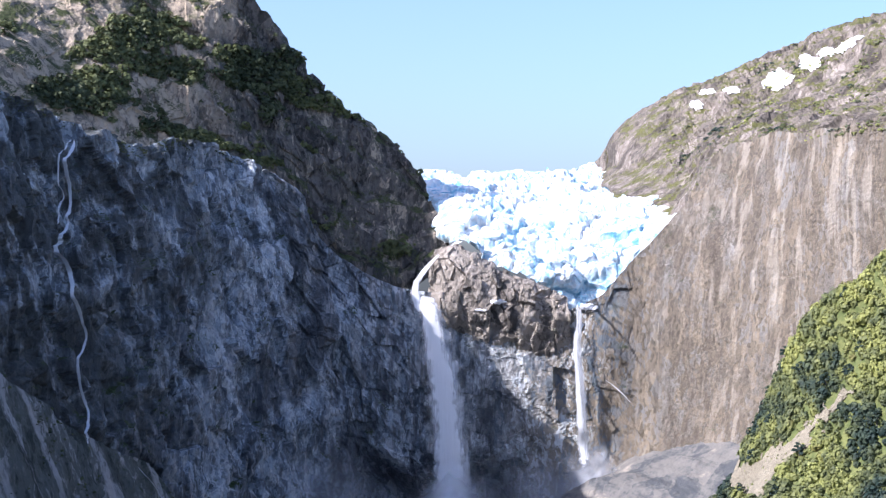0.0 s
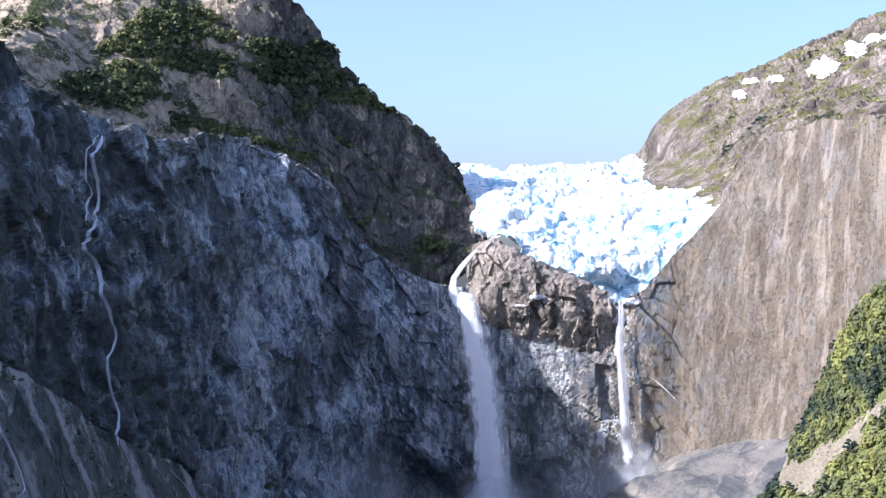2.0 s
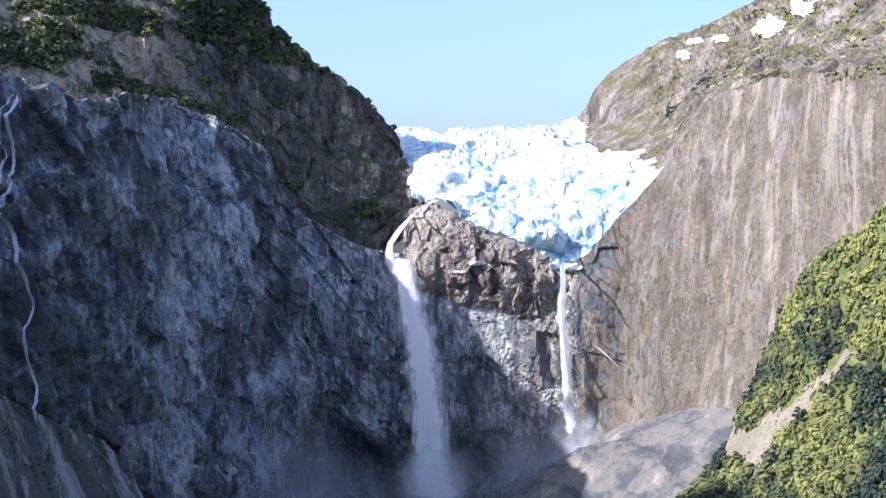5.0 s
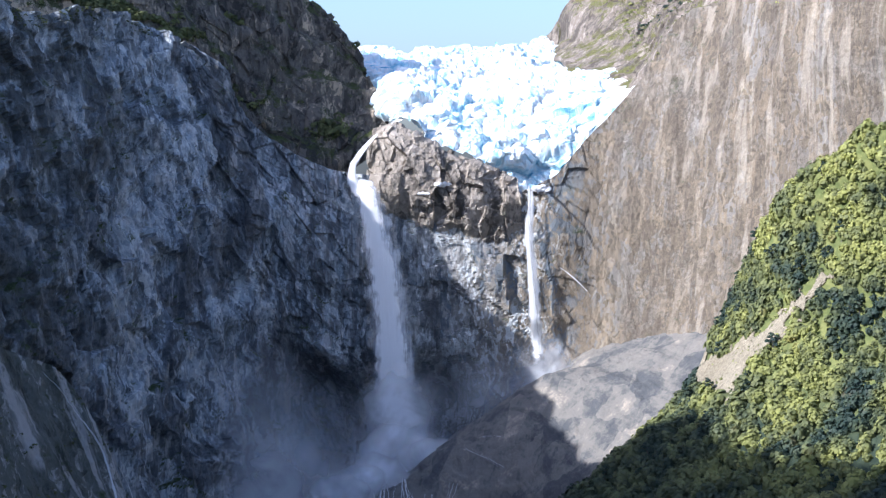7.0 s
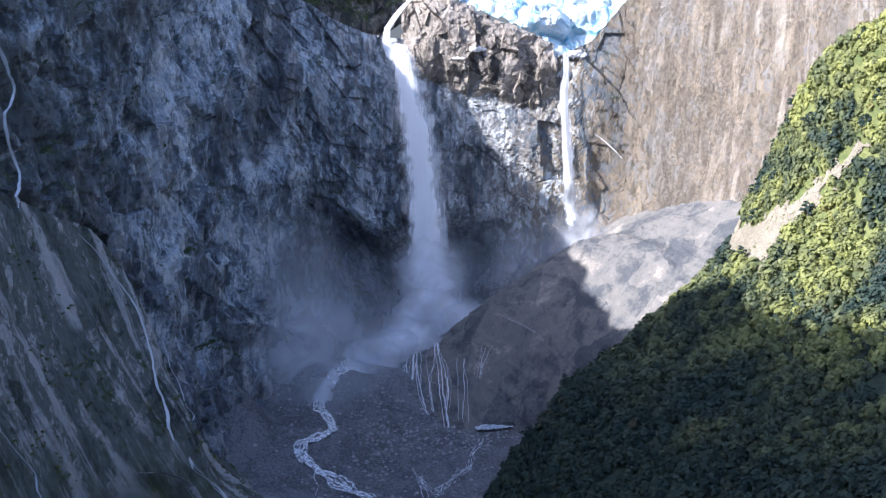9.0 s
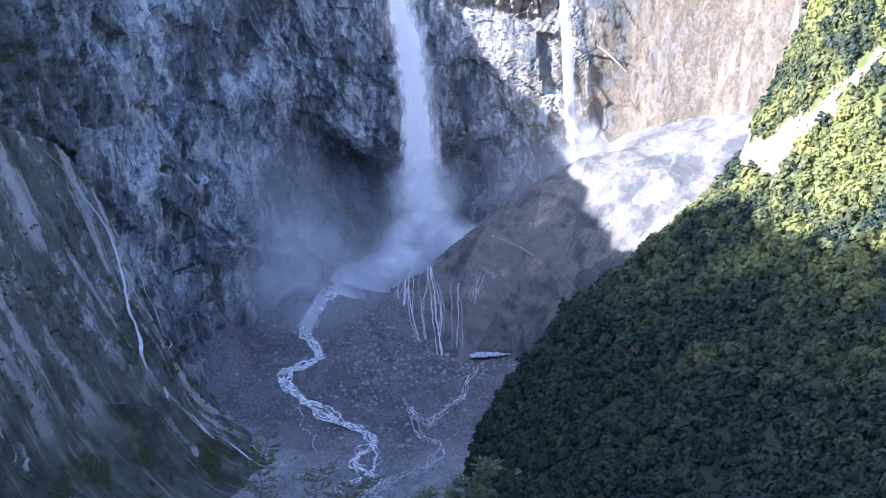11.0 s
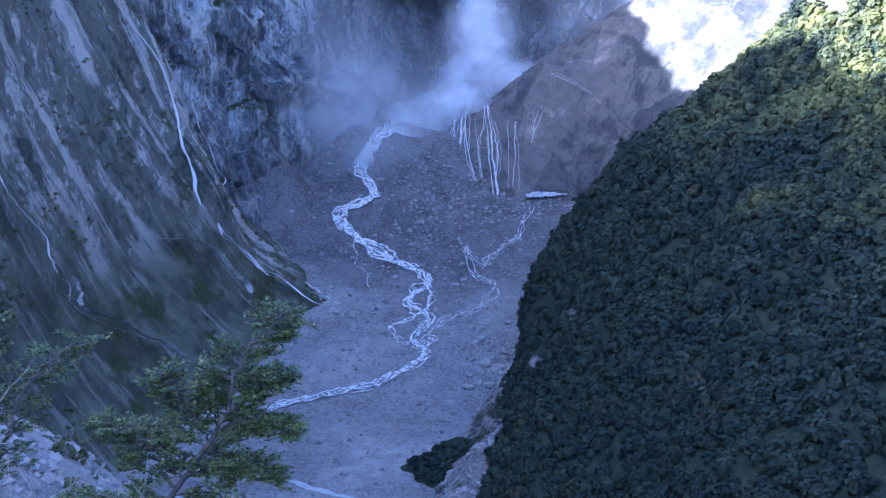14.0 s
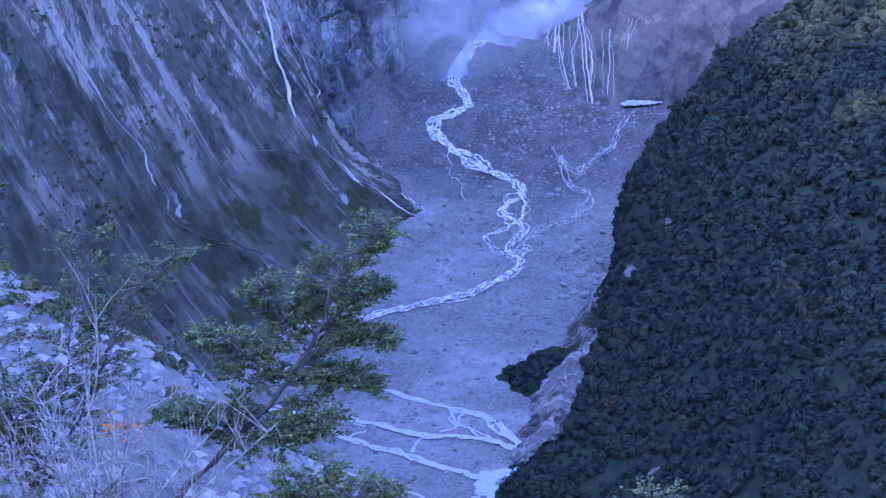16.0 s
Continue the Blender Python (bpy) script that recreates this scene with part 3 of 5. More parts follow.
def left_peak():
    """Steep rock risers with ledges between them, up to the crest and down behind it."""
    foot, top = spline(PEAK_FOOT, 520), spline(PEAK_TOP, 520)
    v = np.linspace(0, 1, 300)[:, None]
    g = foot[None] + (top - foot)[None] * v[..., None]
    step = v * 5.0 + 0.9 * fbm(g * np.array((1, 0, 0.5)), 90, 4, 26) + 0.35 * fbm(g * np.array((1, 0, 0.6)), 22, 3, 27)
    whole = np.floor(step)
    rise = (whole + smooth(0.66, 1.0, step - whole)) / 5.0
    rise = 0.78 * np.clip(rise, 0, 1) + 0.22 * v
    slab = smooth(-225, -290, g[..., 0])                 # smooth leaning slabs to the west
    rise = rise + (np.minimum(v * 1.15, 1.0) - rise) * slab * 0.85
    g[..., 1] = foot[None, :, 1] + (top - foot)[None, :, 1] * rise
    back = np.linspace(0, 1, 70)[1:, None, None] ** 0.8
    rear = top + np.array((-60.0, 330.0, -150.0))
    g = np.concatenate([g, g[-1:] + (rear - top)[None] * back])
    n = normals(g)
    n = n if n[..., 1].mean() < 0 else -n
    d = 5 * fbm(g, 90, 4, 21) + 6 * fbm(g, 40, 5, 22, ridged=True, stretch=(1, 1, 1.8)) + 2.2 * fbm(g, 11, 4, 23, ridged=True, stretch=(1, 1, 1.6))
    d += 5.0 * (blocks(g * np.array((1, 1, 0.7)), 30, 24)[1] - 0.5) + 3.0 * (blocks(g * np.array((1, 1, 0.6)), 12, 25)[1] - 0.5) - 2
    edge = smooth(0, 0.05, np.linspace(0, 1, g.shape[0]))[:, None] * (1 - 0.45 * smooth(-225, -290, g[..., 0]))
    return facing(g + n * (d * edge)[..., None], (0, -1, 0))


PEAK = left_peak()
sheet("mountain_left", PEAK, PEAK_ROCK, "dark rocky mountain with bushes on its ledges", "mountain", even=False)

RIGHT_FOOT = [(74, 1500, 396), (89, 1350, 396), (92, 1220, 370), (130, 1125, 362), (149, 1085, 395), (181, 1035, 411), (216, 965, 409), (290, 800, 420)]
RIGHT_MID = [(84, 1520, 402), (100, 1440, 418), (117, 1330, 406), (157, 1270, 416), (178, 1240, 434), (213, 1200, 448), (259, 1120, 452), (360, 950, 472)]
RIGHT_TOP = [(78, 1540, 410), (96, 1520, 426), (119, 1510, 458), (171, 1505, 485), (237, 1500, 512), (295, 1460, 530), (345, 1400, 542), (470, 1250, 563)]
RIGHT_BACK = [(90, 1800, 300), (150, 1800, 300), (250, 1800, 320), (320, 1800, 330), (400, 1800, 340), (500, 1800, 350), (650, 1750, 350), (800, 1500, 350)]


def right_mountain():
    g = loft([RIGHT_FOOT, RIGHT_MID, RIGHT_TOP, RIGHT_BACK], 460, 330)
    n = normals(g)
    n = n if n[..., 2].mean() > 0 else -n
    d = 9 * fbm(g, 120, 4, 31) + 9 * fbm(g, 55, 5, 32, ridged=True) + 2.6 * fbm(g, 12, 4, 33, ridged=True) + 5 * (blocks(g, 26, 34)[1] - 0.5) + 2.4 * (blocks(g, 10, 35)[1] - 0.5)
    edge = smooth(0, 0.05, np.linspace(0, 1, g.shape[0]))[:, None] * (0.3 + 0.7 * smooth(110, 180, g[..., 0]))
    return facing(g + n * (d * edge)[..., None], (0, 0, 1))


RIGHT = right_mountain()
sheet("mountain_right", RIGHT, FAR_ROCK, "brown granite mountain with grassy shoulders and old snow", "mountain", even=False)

# ---------------------------------------------------------------- the hanging glacier
ICE_TOE = [(-58, 1162, 340), (-38, 1098, 338), (-8, 1084, 324), (18, 1078, 311), (46, 1074, 294), (66, 1078, 305), (90, 1082, 324), (114, 1088, 338), (142, 1100, 358)]
ICE_LOW = [(-80, 1205, 363), (-45, 1138, 356), (-10, 1112, 345), (20, 1108, 338), (48, 1108, 336), (74, 1110, 342), (98, 1112, 350), (122, 1118, 358), (150, 1125, 366)]
ICE_MID = [(-110, 1230, 384), (-70, 1220, 384), (-30, 1210, 378), (10, 1200, 373), (45, 1195, 370), (78, 1190, 369), (108, 1180, 369), (136, 1170, 371), (166, 1165, 374)]
ICE_HIGH = [(-150, 1370, 398), (-105, 1365, 397), (-65, 1360, 396), (-30, 1355, 394), (0, 1350, 393), (28, 1345, 392), (52, 1340, 391), (74, 1335, 389), (92, 1330, 382)]
ICE_TOP = [(-210, 1500, 413), (-140, 1500, 411), (-90, 1500, 410), (-40, 1500, 411), (0, 1500, 412), (40, 1500, 416), (80, 1500, 420), (120, 1500, 421), (160, 1500, 420)]


def glacier():
    g = loft([ICE_TOE, ICE_LOW, ICE_MID, ICE_HIGH, ICE_TOP], 420, 380)
    n = normals(g)
    n = n if n[..., 2].mean() > 0 else -n
    warp = g + 9 * np.stack([fbm(g, 30, 4, 60 + k) for k in range(3)], -1)
    gap, own = blocks(warp * np.array((0.8, 1.1, 1)), 22, 41)
    gap2, own2 = blocks(warp * np.array((1, 1.3, 1)), 9, 43)
    d = 11 * (own - 0.4) - 7 * smooth(0.5, 0.85, gap) + 3.6 * own2 - 3.2 * smooth(0.5, 0.85, gap2) + 3 * fbm(g, 60, 3, 44) + 1.2 * fbm(g, 5, 3, 45, ridged=True)
    calm = 1 - 0.55 * smooth(50, 110, g[..., 0]) * smooth(1260, 1150, g[..., 1])
    toe = smooth(0.0, 0.06, np.linspace(0, 1, g.shape[0]))[:, None]
    return facing(g + n * (d * calm * (0.8 + 0.2 * toe) - 2 * (1 - toe))[..., None], (0, 0, 1))


tagged(mesh_object("glacier", glacier(), grid_faces(380, 420), ICE, even=False), "white and pale blue crevassed hanging glacier between the peaks", "glacier", kind="structure")

# ---------------------------------------------------------------- rock knob under the ice, apron under the falls


def rock_knob():
    foot = [(-66, 1070, 276), (-40, 1066, 264), (-10, 1066, 254), (20, 1066, 250), (44, 1066, 258)]
    belly = [(-62, 1064, 306), (-42, 1053, 300), (-10, 1052, 288), (18, 1054, 279), (42, 1060, 281)]
    brow = [(-58, 1080, 330), (-40, 1070, 334), (-10, 1068, 318), (16, 1066, 306), (40, 1070, 296)]
    back = [(-50, 1130, 300), (-35, 1120, 300), (-8, 1110, 285), (16, 1105, 275), (40, 1100, 265)]
    g = loft([foot, belly, brow, back], 260, 200)
    n = normals(g)
    n = n if n[..., 1].mean() < 0 else -n
    d = 7.0 * blocks(g * np.array((1, 1, 0.7)), 19, 51)[1] + 3.6 * blocks(g * np.array((1, 1, 0.8)), 8, 52)[1] + 1.2 * blocks(g, 3.5, 53)[1] + 3 * fbm(g, 30, 4, 54, ridged=True) - 6
    return facing(g + n * d[..., None], (0, -1, 0))


KNOB = rock_knob()
sheet("rock_knob", KNOB, KNOB_ROCK, "blocky sunlit rock knob between the two waterfalls", "rock", even=False)


def rock_apron():
    foot = [(-75, 985, 50), (-52, 962, 46), (-25, 938, 42), (12, 945, 42), (45, 925, 60), (85, 905, 90), (150, 890, 130)]
    low = [(-72, 1000, 80), (-45, 985, 78), (-18, 968, 74), (18, 962, 82), (52, 945, 100), (95, 930, 128), (160, 920, 165)]
    high = [(-68, 1022, 97), (-40, 1020, 102), (-12, 1012, 120), (16, 1006, 139), (57, 1008, 166), (105, 985, 172), (165, 955, 190)]
    top = [(-66, 1062, 100), (-38, 1062, 106), (-8, 1066, 112), (24, 1066, 128), (56, 1062, 152), (96, 1055, 186), (175, 1000, 214)]
    g = loft([foot, low, high, top], 420, 200)
    n = normals(g)
    n = n if n[..., 2].mean() > 0 else -n
    d = 3.0 * fbm(g, 60, 4, 61) + 1.6 * fbm(g, 16, 4, 62, ridged=True) + 1.2 * blocks(g * np.array((1, 1, 1.5)), 16, 63)[1]
    return facing(g + n * d[..., None], (0, 0, 1))


APRON = rock_apron()
sheet("rock_apron", APRON, APRON_ROCK, "smooth pale rock apron below the waterfalls, half in shade", "rock")

# ---------------------------------------------------------------- slopes on both sides of the valley
SLOPE_CREST = [(-330, 380, 330), (-300, 560, 300), (-275, 680, 262), (-246, 790, 214), (-222, 838, 192), (-196, 846, 150), (-178, 852, 88), (-152, 900, 38), (-135, 950, 38)]
SLOPE_FOOT = [(-205, 330, -10), (-190, 500, -8), (-178, 600, -4), (-160, 680, -1), (-142, 730, 3), (-126, 785, 7), (-113, 818, 14), (-103, 846, 26), (-106, 900, 32)]


def left_slope():
    """Weedy rock above, running out below into a hollow fan of loose stones."""
    crest, foot = np.array(SLOPE_CREST, float), np.array(SLOPE_FOOT, float)
    low, belly = (foot + (crest - foot) * np.array((a, a, b)) for a, b in ((0.36, 0.20), (0.68, 0.52)))
    g = loft([foot, low, belly, crest], 460, 260)
    n = normals(g)
    n = n if n[..., 2].mean() > 0 else -n
    lean = g @ np.array([[1, 0, 0.55], [0, 1, 0.2], [-0.55, 0, 1]]).T
    up = np.linspace(0, 1, g.shape[0])[:, None]
    d = (4 * fbm(g, 70, 4, 71) + 5.5 * fbm(lean, 26, 5, 72, ridged=True, stretch=(1, 1, 5)) + 1.0 * fbm(g, 6, 4, 73, ridged=True)) * smooth(0.35, 0.8, up)
    d += 1.4 * fbm(lean, 18, 4, 76, ridged=True, stretch=(1, 1, 8)) * smooth(0.02, 0.2, up) + 0.35 * fbm(g, 5, 3, 77)
    return facing(g + n * d[..., None], (0, 0, 1))


LEFT_SLOPE = left_slope()
sheet("slope_left", LEFT_SLOPE, SLOPE_ROCK, "steep dark weedy slope with pale rock ribs", "slope")

HILL_HID = [(-20, 560, -20), (-15, 640, -20), (5, 720, -20), (20, 770, -10), (30, 830, 0), (70, 890, 30), (100, 920, 60), (140, 960, 90), (160, 975, 120), (185, 960, 180), (200, 930, 210), (240, 860, 250)]
HILL_EDGE = [(-48, 560, 2), (-44, 605, 4), (-27, 690, 14), (-10, 742, 37), (-2, 795, 60), (40, 857, 102), (76, 884, 121), (128, 912, 161), (150, 920, 200), (170, 890, 256), (180, 855, 292), (215, 790, 328)]
HILL_BODY = [(0, 470, 14), (20, 520, 32), (40, 590, 52), (58, 650, 76), (76, 705, 100), (100, 755, 126), (120, 790, 146), (150, 815, 178), (170, 820, 208), (190, 805, 258), (210, 785, 292), (245, 735, 325)]
HILL_RIGHT = [(90, 330, 60), (120, 390, 85), (150, 470, 112), (175, 540, 138), (200, 600, 165), (225, 650, 192), (250, 685, 216), (275, 705, 240), (292, 710, 262), (305, 700, 295), (320, 680, 325), (350, 640, 360)]
HILL_FAR = [(260, 250, 180), (280, 320, 200), (300, 400, 220), (320, 470, 240), (340, 530, 260), (360, 580, 285), (380, 610, 305), (400, 630, 325), (415, 630, 345), (430, 620, 375), (440, 600, 400), (460, 560, 430)]


def forest_slope():
    g = loft([HILL_HID, HILL_EDGE, HILL_BODY, HILL_RIGHT, HILL_FAR], 320, 260)
    n = normals(g)
    n = n if n[..., 2].mean() > 0 else -n
    d = 7 * fbm(g, 90, 4, 81) + 2 * fbm(g, 20, 4, 82)
    keep = smooth(0.0, 0.35, np.linspace(0, 1, g.shape[0]))[:, None]
    return facing(g + n * (d * (0.3 + 0.7 * keep))[..., None], (0, 0, 1))


HILL = forest_slope()
sheet("slope_right", HILL, FOREST_FLOOR, "steep slope under dense southern beech forest", "slope")

# ---------------------------------------------------------------- helpers to lay things on the land
FACES = np.concatenate([g.reshape(-1, 3) for g in (CIRQUE, PEAK, RIGHT, KNOB, APRON, LEFT_SLOPE)])


FACES = FACES[np.argsort(FACES[:, 0])]
FACES_X = np.ascontiguousarray(FACES[:, 0])


def rock_at(x, z, reach):
    """The rock's points round that place across and height."""
    lo, hi = np.searchsorted(FACES_X, (x - reach, x + reach))
    some = FACES[lo:hi]
    return some[np.abs(some[:, 2] - z) < reach]


def front(x, z, reach=3.0, default=1050.0):
    """How far ahead the foremost rock is at that place across and height."""
    hit = rock_at(x, z, reach)
    return hit[:, 1].min() if len(hit) else default


def front_near(x, z, y, reach=3.0, depth=40.0):
    """The rock face nearest to y at that place across and height."""
    hit = rock_at(x, z, reach)
    hit = hit[np.abs(hit[:, 1] - y) < depth]
    return hit[:, 1].min() if len(hit) else y


def veiled(ob, values):
    ob.data.attributes.new("veil", "FLOAT", "POINT").data.foreach_set("value", np.ascontiguousarray(values, dtype=np.float32).ravel())
    return ob


def ribbon(path, widths, across, n, bulge=0.0, fray=0.0, seed=0, side=(1, 0, 0), power=1.5, tail=0.0, head=0.0):
    """A strip along the path: grid and how solid it is. bulge: how far its middle stands out towards the valley."""
    c = spline(path, n)
    w = spline(np.asarray(widths, float)[:, None], n)[:, 0] if len(widths) > 1 else np.full(n, widths[0])
    s = np.linspace(-1, 1, across)
    wob = 1 + fray * fbm(np.stack([np.full(n, seed * 7.1), np.zeros(n), c[:, 2] + c[:, 1]], -1), 9, 4, seed)
    g = c[:, None, :] + (np.array(side)[None, None, :] * (w * wob)[:, None, None] * s[None, :, None] * 0.5)
    g[..., 1] -= bulge * (1 - s[None, :] ** 2) * (w / w.max())[:, None]
    g = g + fray * 2.0 * np.stack([fbm(g, 6, 3, seed + k) * (0.5 if k == 0 else 0.3) for k in range(3)], -1)
    v = (1 - np.abs(s[None, :]) ** power) * np.ones((n, 1))
    if head:
        v = v * smooth(0.0, head, np.linspace(0, 1, n))[:, None]
    if tail:
        v = v * smooth(1.0, 1 - tail, np.linspace(0, 1, n))[:, None]
    return g, v


# ---------------------------------------------------------------- waterfalls


def waterfall(name, label, strips):
    top = new(name)
    top.location = (0, 0, 0)
    for k, (kind, path, widths, material, bulge, fray, tail) in enumerate(strips):
        g, v = ribbon(path, widths, 21, 160, bulge, fray, 5 + k, tail=tail, head=0.06 if k else 0.0)
        veiled(mesh_object(kind, g, grid_faces(*g.shape[:2]), material, top), v)
    return tagged(top, label, "waterfall")


def hang(points, off=3.0, reach=3.0):
    """The points moved ahead of the rock."""
    return [(x, front(x, z, reach) - off, z) for x, z in points]


plunge = [(-66, 1046, 301), (-61, 1042, 288), (-56, 1040, 265), (-49, 1038, 229), (-45, 1036, 190), (-43, 1034, 153), (-41, 1030, 94)]
chute = [(-40, 1090, 340), (-48, 1072, 334), (-58, front(-58, 325) - 1, 326), (-66, 1050, 316), (-71, 1047, 306), (-70, 1045, 294), (-66, 1043, 280)]
waterfall("waterfall", "broad white main waterfall dropping from the glacier's edge", [
    ("chute", chute, [8, 5, 5, 7, 9, 10, 8], FALL, 1.0, 0.3, 0.15),
    ("curtain", plunge, [11, 18, 24, 29, 33, 37, 46], FALL, 6.0, 0.35, 0.1),
    ("curtain", [(x + 1, y + 4, z) for x, y, z in plunge], [14, 24, 33, 41, 48, 56, 70], THIN_FALL, 5.0, 0.5, 0.15),
])
slim = hang([(48, 294), (48, 280), (47, 262), (49, 235), (51, 205), (53, 180), (55, 152)], 2.0, 5.0)
slim = [(x, min(y, 1052), z) for x, y, z in slim]
waterfall("waterfall", "slim white waterfall below the glacier's tongue", [
    ("curtain", slim, [3, 4, 6, 7, 9, 12, 15], THIN_FALL, 2.0, 0.4, 0.25),
    ("curtain", [(x + 2, y + 1.5, z) for x, y, z in slim], [3, 5, 8, 10, 13, 17, 23], THIN_FALL, 2.0, 0.5, 0.3),
])


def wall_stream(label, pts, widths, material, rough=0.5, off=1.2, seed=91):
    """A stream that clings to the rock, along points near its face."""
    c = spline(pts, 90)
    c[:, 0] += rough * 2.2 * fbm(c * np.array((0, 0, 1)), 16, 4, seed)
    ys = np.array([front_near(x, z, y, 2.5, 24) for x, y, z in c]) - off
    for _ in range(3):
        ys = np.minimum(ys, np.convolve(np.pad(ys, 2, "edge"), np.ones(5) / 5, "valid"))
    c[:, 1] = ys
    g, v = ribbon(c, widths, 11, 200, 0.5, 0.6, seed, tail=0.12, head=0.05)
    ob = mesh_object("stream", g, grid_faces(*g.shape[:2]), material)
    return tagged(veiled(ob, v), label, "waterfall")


wall_stream("thin white waterfall streaking down a dark cliff", [(-270, 812, 399), (-268, 809, 381), (-267, 807, 361), (-265, 795, 338), (-266, 798, 328), (-259, 792, 303), (-255, 797, 283), (-255, 801, 264), (-253, 796, 241), (-247, 796, 225), (-241, 786, 204)], [2.4, 4.4, 4.4, 3.6, 5.0, 4.4, 3.2, 2.6, 2.6, 3.6, 4], STREAM)
wall_stream("thin second strand of a cliff waterfall", [(-271, 807, 396), (-271, 799, 367), (-268, 788, 338)], [1.5, 2.2, 1.6], STREAM)
wall_stream("white stream running down a rock gully", [(-229, 825, 201), (-217, 833, 184), (-205, 842, 166), (-199, 841, 154), (-192, 837, 131), (-185, 840, 111), (-178, 832, 93), (-171, 838, 76)], [1.3, 1.5, 1.9, 2.1, 2.4, 2.8, 3.2, 3.2], STREAM, 1.1)
wall_stream("tan trickle beside the gully stream", [(-198, 874, 137), (-190, 880, 115), (-180, 880, 88), (-173, 858, 78)], [0.9, 1.0, 1.0, 0.8], STREAM)
wall_stream("thin white stream on weedy rocks", [(-246, 690, 165), (-239, 700, 143), (-231, 704, 123), (-223, 704, 106), (-217, 705, 90), (-213, 706, 80)], [1.2, 1.5, 1.8, 2.2, 2.4, 2.4], TRICKLE, 1.0)
wall_stream("thin white stream on weedy rocks", [(-272, 644, 251), (-265, 644, 229), (-257, 635, 203)], [1.2, 1.4, 1.2], STREAM)
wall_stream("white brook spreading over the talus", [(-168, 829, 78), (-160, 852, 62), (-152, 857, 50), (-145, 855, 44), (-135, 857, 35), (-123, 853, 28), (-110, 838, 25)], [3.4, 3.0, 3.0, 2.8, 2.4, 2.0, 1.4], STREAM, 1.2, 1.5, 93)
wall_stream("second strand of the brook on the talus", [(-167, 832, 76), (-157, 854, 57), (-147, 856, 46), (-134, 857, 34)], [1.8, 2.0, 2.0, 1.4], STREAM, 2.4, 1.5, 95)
wall_stream("pale gravel gully on the dark talus", [(-213, 706, 80), (-205, 715, 68), (-192, 733, 50), (-174, 745, 34), (-154, 752, 19)], [2.4, 3.4, 4.2, 5.0, 5.5], GRAVEL_STREAK, 2.0, 1.6, 97)
wall_stream("pale gravel gully on the dark talus", [(-216, 712, 82), (-203, 725, 62), (-186, 742, 45), (-166, 752, 28)], [1.6, 2.2, 2.6, 3.0], GRAVEL_STREAK, 2.4, 1.6, 99)
wall_stream("pale gravel gully on the dark talus", [(-190, 779, 78), (-173, 805, 68), (-161, 814, 54), (-148, 820, 37)], [3.0, 5.0, 5.5, 4.0], GRAVEL_STREAK, 2.0, 1.6, 103)
TRICKLES = [
    ([(-50, 1026, 103), (-52, 993, 88), (-53, 975, 72)], [2.2, 2.6, 3.6]), ([(-49, 1026, 103), (-47, 995, 90), (-44, 975, 74), (-40, 962, 62)], [1.2, 1.4, 1.6, 1.2]),
    ([(-53, 1020, 101), (-57, 990, 84), (-54, 972, 70)], [0.8, 0.9, 0.8]), ([(-36, 1024, 105), (-33, 1000, 94), (-31, 985, 84), (-28, 962, 66), (-26, 948, 57)], [1.8, 2.0, 2.4, 2.4, 1.6]),
    ([(-38, 1015, 102), (-40, 985, 82), (-36, 965, 64)], [0.8, 1.0, 1.0]), ([(-33, 1010, 98), (-27, 985, 84), (-29, 962, 66)], [0.7, 0.9, 0.8]),
    ([(-19, 1000, 99), (-19, 975, 80), (-18, 954, 60)], [1.0, 1.1, 0.9]), ([(-3, 999, 106), (-6, 985, 94), (-8, 977, 86)], [0.8, 0.9, 0.6]),
    ([(-45, 985, 82), (-35, 984, 82), (-24, 982, 81)], [0.6, 0.7, 0.6]),
    ([(12, 1018, 132), (22, 1016, 134), (34, 1012, 133)], [0.8, 1.2, 0.7]), ([(4, 1020, 126), (16, 1000, 122), (30, 985, 116)], [0.6, 0.8, 0.6]),
]
for k, (pts, w) in enumerate(TRICKLES):
    for m in range(3):
        beside = [(x + (m - 1) * 1.7 * (-1) ** k + (0.9 * math.sin(5.0 * i + k + 2 * m) if m != 1 else 0), y, z) for i, (x, y, z) in enumerate(pts)]
        wall_stream("white trickle over the apron's rock step", beside, [q * (0.85 if m == 1 else 0.5) for q in w], TRICKLE, 1.6, 0.7, 100 + 7 * k + 200 * m)
wall_stream("pale mineral-stained trickle on the granite wall", [(69, 1057, 239), (78, 1058, 232), (90, 1060, 220)], [0.8, 2.0, 0.9], THIN_FALL, 0.3)


def spray_puff(x, y, z, rx, ry, rz, strength, seed, parent):
    """A billow of spray: a bulging cap towards the valley, solid in its middle and gone at its rim."""
    u, v = np.meshgrid(np.linspace(-1, 1, 48), np.linspace(-1, 1, 48))
    r = np.sqrt(u * u + v * v)
    g = np.stack([x + rx * u, y - ry * (1 - np.minimum(r, 1) ** 2), z + rz * v], -1)
    lump = fbm(g, max(rx, rz) * 0.7, 4, seed)
    g[..., 1] -= 3.0 * lump
    ragged = r + 0.55 * fbm(g * np.array((1, 0.2, 1)), rx * 0.9, 5, seed + 9)
    solid = smooth(1.0, -0.1, ragged) ** 1.4 * smooth(1.0, 0.45, r) * strength
    veiled(mesh_object("billow", g, grid_faces(48, 48), SPRAY, parent), solid)


